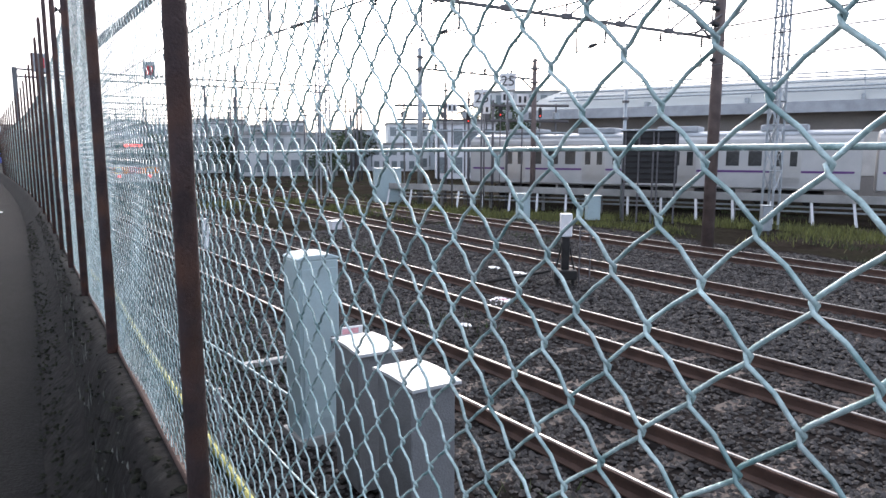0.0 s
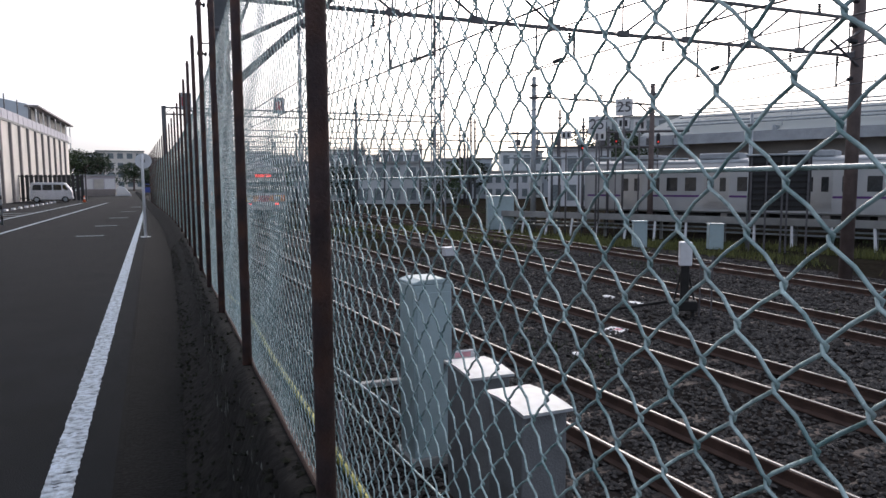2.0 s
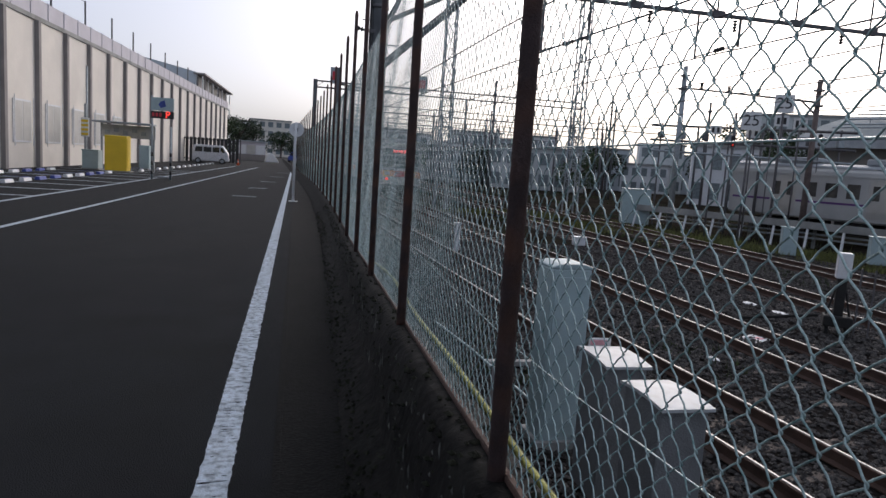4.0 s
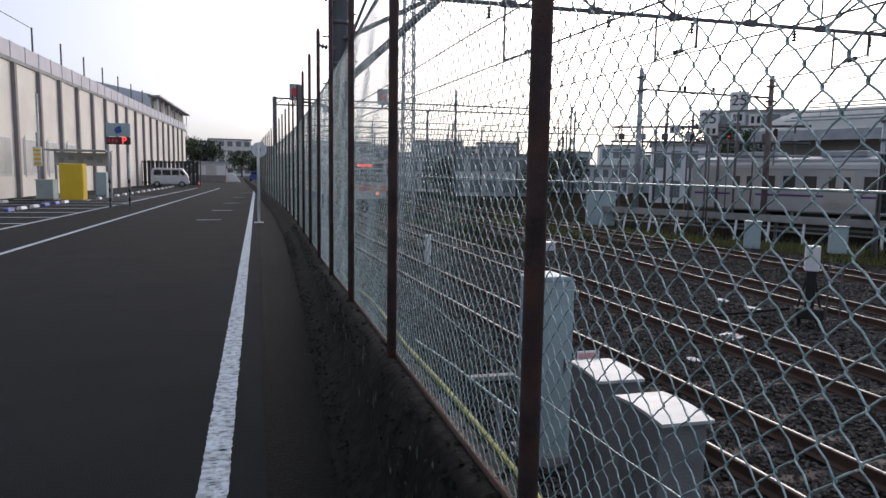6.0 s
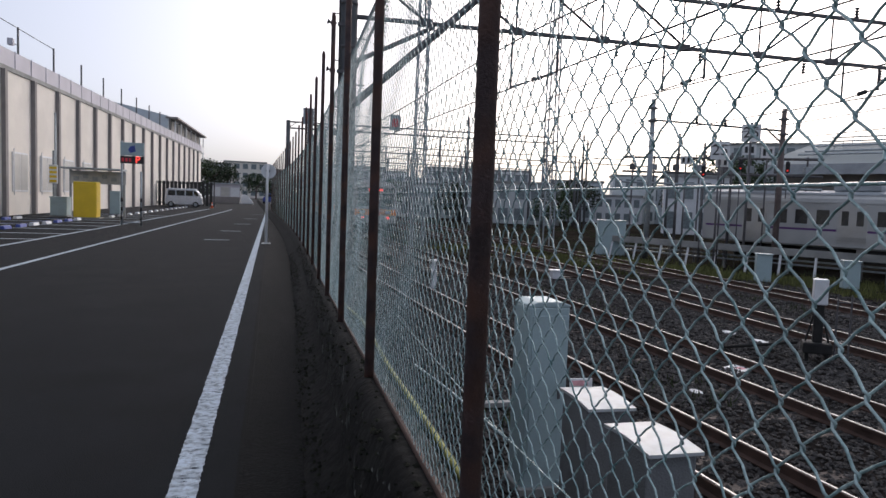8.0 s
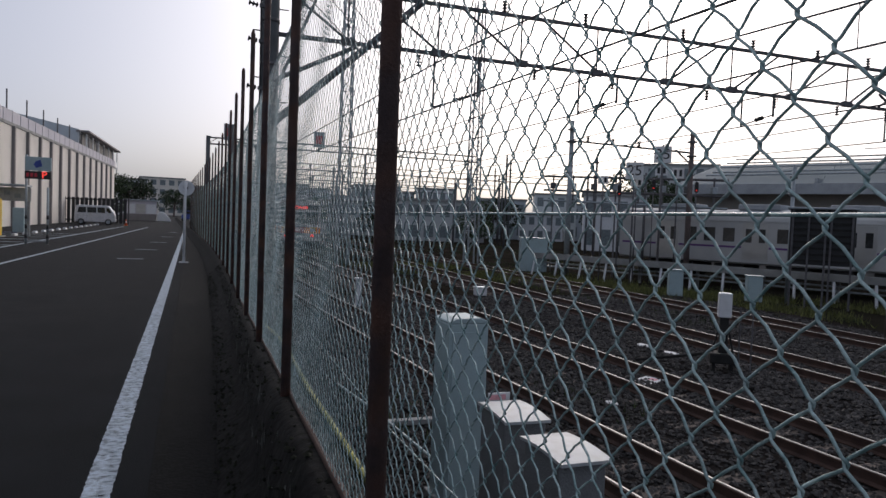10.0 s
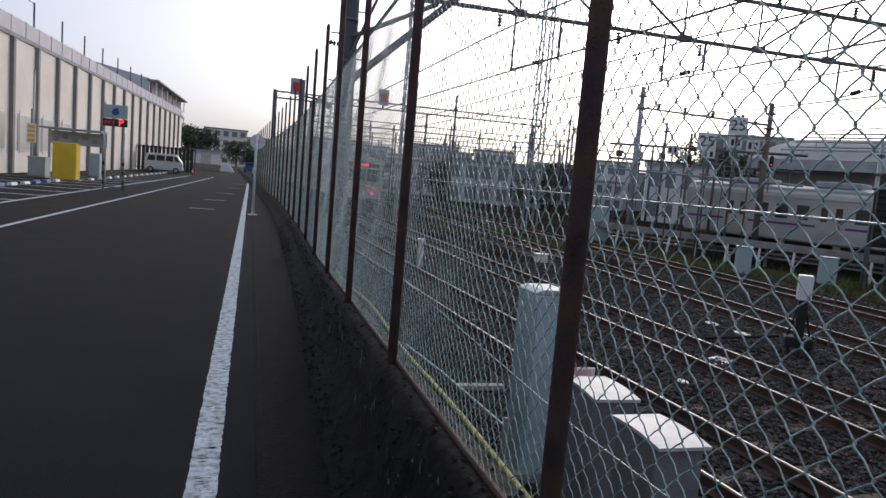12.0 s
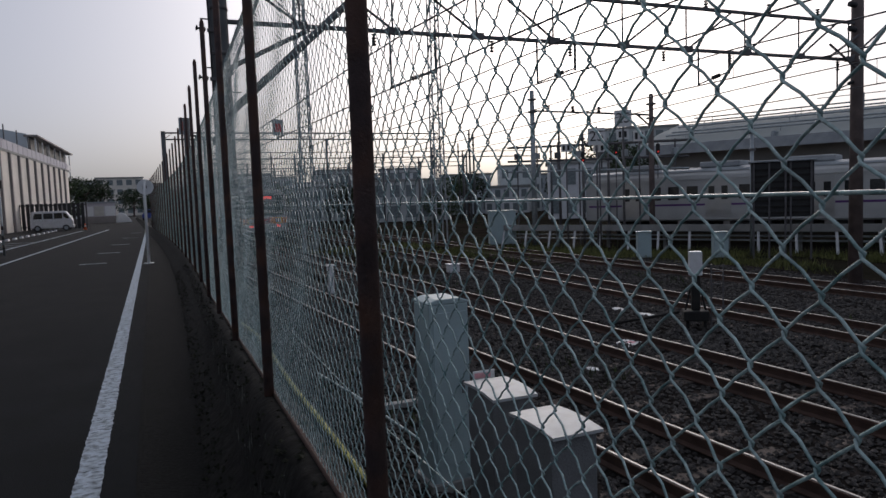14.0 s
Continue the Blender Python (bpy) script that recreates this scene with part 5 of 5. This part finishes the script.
def pay_machine(m):
    t = thing("pay_machine", m, "bright yellow parking pay machine cabinet", "pay machine")
    boxpart("body", -0.5, 0.46, -0.4, 0.4, 0.05, 1.68, yellow_paint, t, 0.03)
    boxpart("side_panel", 0.462, 0.475, -0.34, 0.34, 0.2, 1.55, yellow_paint, t, 0.005)
    boxpart("plinth", -0.6, 0.6, -0.45, 0.45, -0.05, 0.05, concrete, t, 0.01)
    return t


pay_machine(pose(-9.55, 34.9, 0, rz=2))
t = thing("shelter_roof", pose(-10.2, 36.2, 0), "thin grey shelter roof on posts by pay machine", "shelter")
boxpart("roof", -0.7, 1.9, -0.7, 0.7, 2.27, 2.35, galv, t, 0.01)
for sx in (-0.6, 1.8):
    boxpart("post", sx - 0.05, sx + 0.05, 0.55, 0.65, -0.02, 2.27, galv, t, 0.008)
boxpart("back_sign", -0.6, 1.9, 0.50, 0.56, 1.6, 2.22, lid_white, t, 0.01)
for k in range(5):
    boxpart("sign_bar", -0.45 + 0.42 * k, -0.2 + 0.42 * k, 0.485, 0.499, 1.75 + 0.12 * (k % 2), 1.95 + 0.12 * (k % 2), galv, t)
t = thing("utility_box", pose(-11.0, 36.0, 0), "low grey utility box beside the building", "utility box")
boxpart("body", -0.36, 0.36, -0.35, 0.35, 0.05, 0.90, box_grey, t, 0.03)
boxpart("lid", -0.39, 0.39, -0.38, 0.38, 0.90, 0.94, box_grey, t, 0.01)
boxpart("plinth", -0.4, 0.4, -0.4, 0.4, -0.05, 0.05, concrete, t)
t = thing("notice_board", pose(-12.0, 38.2, 0), "white notice board with yellow rows on a post", "notice board")
boxpart("panel", -0.2, 0.2, -0.03, 0.03, 1.55, 2.5, white_paint, t, 0.01)
for k in range(4):
    boxpart("text_bar", -0.16, 0.16, -0.045, -0.031, 1.62 + 0.22 * k, 1.74 + 0.22 * k, yellow_paint, t)
boxpart("post", -0.05, 0.05, 0.03, 0.1, -0.05, 3.2, galv, t)
t = thing("grey_cabinet", pose(-9.9, 41.6, 0), "pale blue-grey upright cabinet beside the parking", "cabinet")
boxpart("body", -0.27, 0.27, -0.25, 0.25, 0.0, 1.28, box_grey, t, 0.03)
boxpart("door", -0.23, 0.23, -0.265, -0.25, 0.1, 1.2, box_grey, t, 0.004)
t = thing("drain_pole", pose(-12.3, 39.5, 0), "thin grey pole beside the building", "pole")
tubepart("pole", [(0, 0, -0.05), (0, 0, 5.2)], 0.05, galv, t, 8)


def parking_sign(m):
    t = thing("parking_sign", m, "parking sign with lit red letter on two posts", "sign")
    for sx in (-0.38, 0.42):
        tubepart("post", [(sx, 0.06, -0.05), (sx, 0.06, 3.75 if sx < 0 else 2.4)], 0.045, galv, t, 10)
        for k in range(3):
            tubepart("stripe", [(sx, 0.06, 0.25 + 0.4 * k), (sx, 0.06, 0.42 + 0.4 * k)], 0.047, black_plastic, t, 10)
    tubepart("cross_bar", [(-0.38, 0.06, 0.12), (0.42, 0.06, 0.12)], 0.03, galv, t, 8)
    boxpart("panel", -0.42, 0.55, -0.05, 0.05, 3.09, 3.66, box_grey, t, 0.015)
    bm = bmesh.new()
    add_prism(bm, [(0.0, 3.2), (0.22, 3.28), (0.16, 3.55), (-0.02, 3.48), (-0.1, 3.34)], "y", -0.06, -0.051)
    part("emblem", bm, blue_paint, t)
    d = boxpart("display_box", -0.42, 0.55, -0.07, 0.05, 2.74, 3.06, black_plastic, t, 0.015)
    lettering("letter", "P", 0.40, led_red, d, pose(0.30, -0.078, 2.90, rx=90))
    for k in range(3):
        boxpart("display_bar", -0.36 + 0.15 * k, -0.26 + 0.15 * k, -0.078, -0.071, 2.82, 2.98, red_sign, d)
    return t


parking_sign(pose(-6.5, 29.3, 0, rz=0) @ Matrix.Scale(0.88, 4))


def van(m):
    t = thing("van", m, "small silver van parked side-on", "van")
    prof = [(-1.68, 0.32), (-1.68, 0.95), (-1.60, 1.15), (-1.20, 1.72), (-1.05, 1.80), (1.35, 1.82), (1.55, 1.72), (1.66, 1.1), (1.68, 0.32), (1.25, 0.25), (-1.25, 0.25)]
    prof = [(-u, v) for u, v in prof]
    bm = bmesh.new()
    add_prism(bm, prof, "y", -0.72, 0.72)
    part("body", bevelled(bm, 0.06, 2), van_silver, t)
    for a, b in ((-1.42, -0.72), (-0.62, 0.12), (0.22, 0.86)):
        bm = bmesh.new()
        add_prism(bm, [(a, 1.12), (b, 1.12), (b, 1.62), (a + (0.1 if a < -1 else 0), 1.62)], "y", -0.735, -0.715)
        part("window", bm, glass_dark, t)
    bm = bmesh.new()
    add_prism(bm, [(0.95, 1.12), (1.42, 1.12), (1.2, 1.55), (0.95, 1.62)], "y", -0.735, -0.715)
    part("window", bm, glass_dark, t)
    for x in (-1.12, 1.12):
        for y in (-0.66, 0.66):
            bm = bmesh.new()
            add_tube(bm, [(x, y - 0.09, 0.28), (x, y + 0.09, 0.28)], 0.28, 20)
            w = part("wheel", bm, tyre_mat, t)
            bm = bmesh.new()
            s = -1 if y < 0 else 1
            add_tube(bm, [(x, y + s * 0.085, 0.28), (x, y + s * 0.1, 0.28)], 0.17, 16)
            part("rim", bm, galv, w)
    boxpart("bumper", 1.60, 1.74, -0.68, 0.68, 0.3, 0.55, van_silver, t, 0.03)
    boxpart("headlight", 1.62, 1.70, -0.70, -0.45, 0.75, 0.95, lid_white, t, 0.02)
    boxpart("mirror", 0.95, 1.1, -0.86, -0.73, 1.05, 1.22, van_silver, t, 0.02)
    return t


van(pose(-9.50, 63.6, 0, rz=3) @ Matrix.Scale(0.9, 4))
t = thing("dark_gate", pose(-11.2, 68, 0), "black steel fence panel behind the van", "fence panel")
for k in range(18):
    boxpart("slat", -2.6 + 0.35 * k, -2.35 + 0.35 * k, -0.04, 0.04, 0.05, 2.3, black_plastic, t)
for z in (0.3, 2.15):
    boxpart("rail", -2.7, 3.8, 0.04, 0.09, z - 0.05, z + 0.05, dark_steel, t)
for sx in (-2.65, 3.75):
    boxpart("post", sx - 0.06, sx + 0.06, 0.0, 0.12, -0.05, 2.4, dark_steel, t)


def cone(m):
    t = thing("traffic_cone", m, "orange traffic cone with white bands", "traffic cone", "traffic cones")
    tubepart("cone", [(0, 0, 0.03), (0, 0, 0.7)], [0.16, 0.03], orange_plastic, t, 14)
    tubepart("band", [(0, 0, 0.32), (0, 0, 0.46)], [0.112, 0.086], white_paint, t, 14)
    boxpart("base", -0.2, 0.2, -0.2, 0.2, 0.0, 0.035, orange_plastic, t, 0.01)
    return t


cone(pose(-7.2, 64.0, 0) @ Matrix.Scale(0.75, 4))
t = thing("low_shed", pose(-8.9, 95, 0, rz=4), "low pale shed with shutters behind a grey wall", "shed")
boxpart("base_wall", -2.4, 2.6, -1.0, -0.8, -0.05, 0.85, pilaster_mat, t, 0.01)
boxpart("body", -1.8, 1.9, -0.7, 1.6, -0.05, 2.5, parapet_mat, t, 0.02)
boxpart("roof", -2.0, 2.1, -0.95, 1.8, 2.5, 2.66, galv, t, 0.02)
for k in range(3):
    boxpart("shutter", -1.7 + 1.2 * k, -0.6 + 1.2 * k, -0.74, -0.70, 0.9, 2.1, (white_paint, blind_mat, white_paint)[k], t, 0.01)
t = thing("covered_heap", pose(-6.0, 93, 0, rz=10), "pale sloping tarpaulin heap at the road's end", "tarpaulin")
bm = bmesh.new()
add_prism(bm, [(-0.9, -0.02), (0.9, -0.02), (0.6, 0.5), (0.1, 1.1), (-0.4, 1.25), (-0.75, 0.9)], "y", -0.6, 0.6)
part("sheet", bevelled(bm, 0.12, 2), paper_mat, t)

# white steel pole with a round sign seen from behind, on the road line
t = thing("round_sign_post", pose(-1.07, 20.86, 0), "white steel post with a round grey sign back", "sign post")
tubepart("post", [(0, 0, -0.02), (0, 0, 1.75), (0.02, 0, 2.25)], 0.038, white_paint, t, 12)
bm = bmesh.new()
add_tube(bm, [(0.03, 0.06, 2.08), (0.03, 0.075, 2.08)], 0.21, 28)
part("disc", bm, white_paint, t)
boxpart("clamp", -0.03, 0.07, 0.03, 0.065, 2.04, 2.12, dark_steel, t)
tubepart("base_plate", [(0, 0, 0.0), (0, 0, 0.02)], 0.13, white_paint, t, 14)
# far parked cars at the end of the road
def far_car(m, mat, label):
    t = thing("parked_car", m, label, "car", "far cars")
    bm = bmesh.new()
    add_prism(bm, [(-0.85, 0.3), (-0.85, 0.85), (-0.65, 1.0), (-0.5, 1.5), (0.5, 1.5), (0.65, 1.0), (0.85, 0.85), (0.85, 0.3)], "y", -2.0, 2.0)
    part("body", bevelled(bm, 0.08, 2), mat, t)
    boxpart("windscreen", -0.52, 0.52, -2.02, -1.99, 1.02, 1.42, glass_dark, t)
    for x in (-0.75, 0.75):
        for y in (-1.3, 1.3):
            bm = bmesh.new()
            add_tube(bm, [(x - 0.09, y, 0.3), (x + 0.09, y, 0.3)], 0.3, 16)
            part("wheel", bm, tyre_mat, t)
    return t


far_car(pose(-1.6, 78, 0), van_silver, "silver car standing far down the road")
far_car(pose(-3.4, 104, 0), blue_paint, "dark blue car standing far down the road")
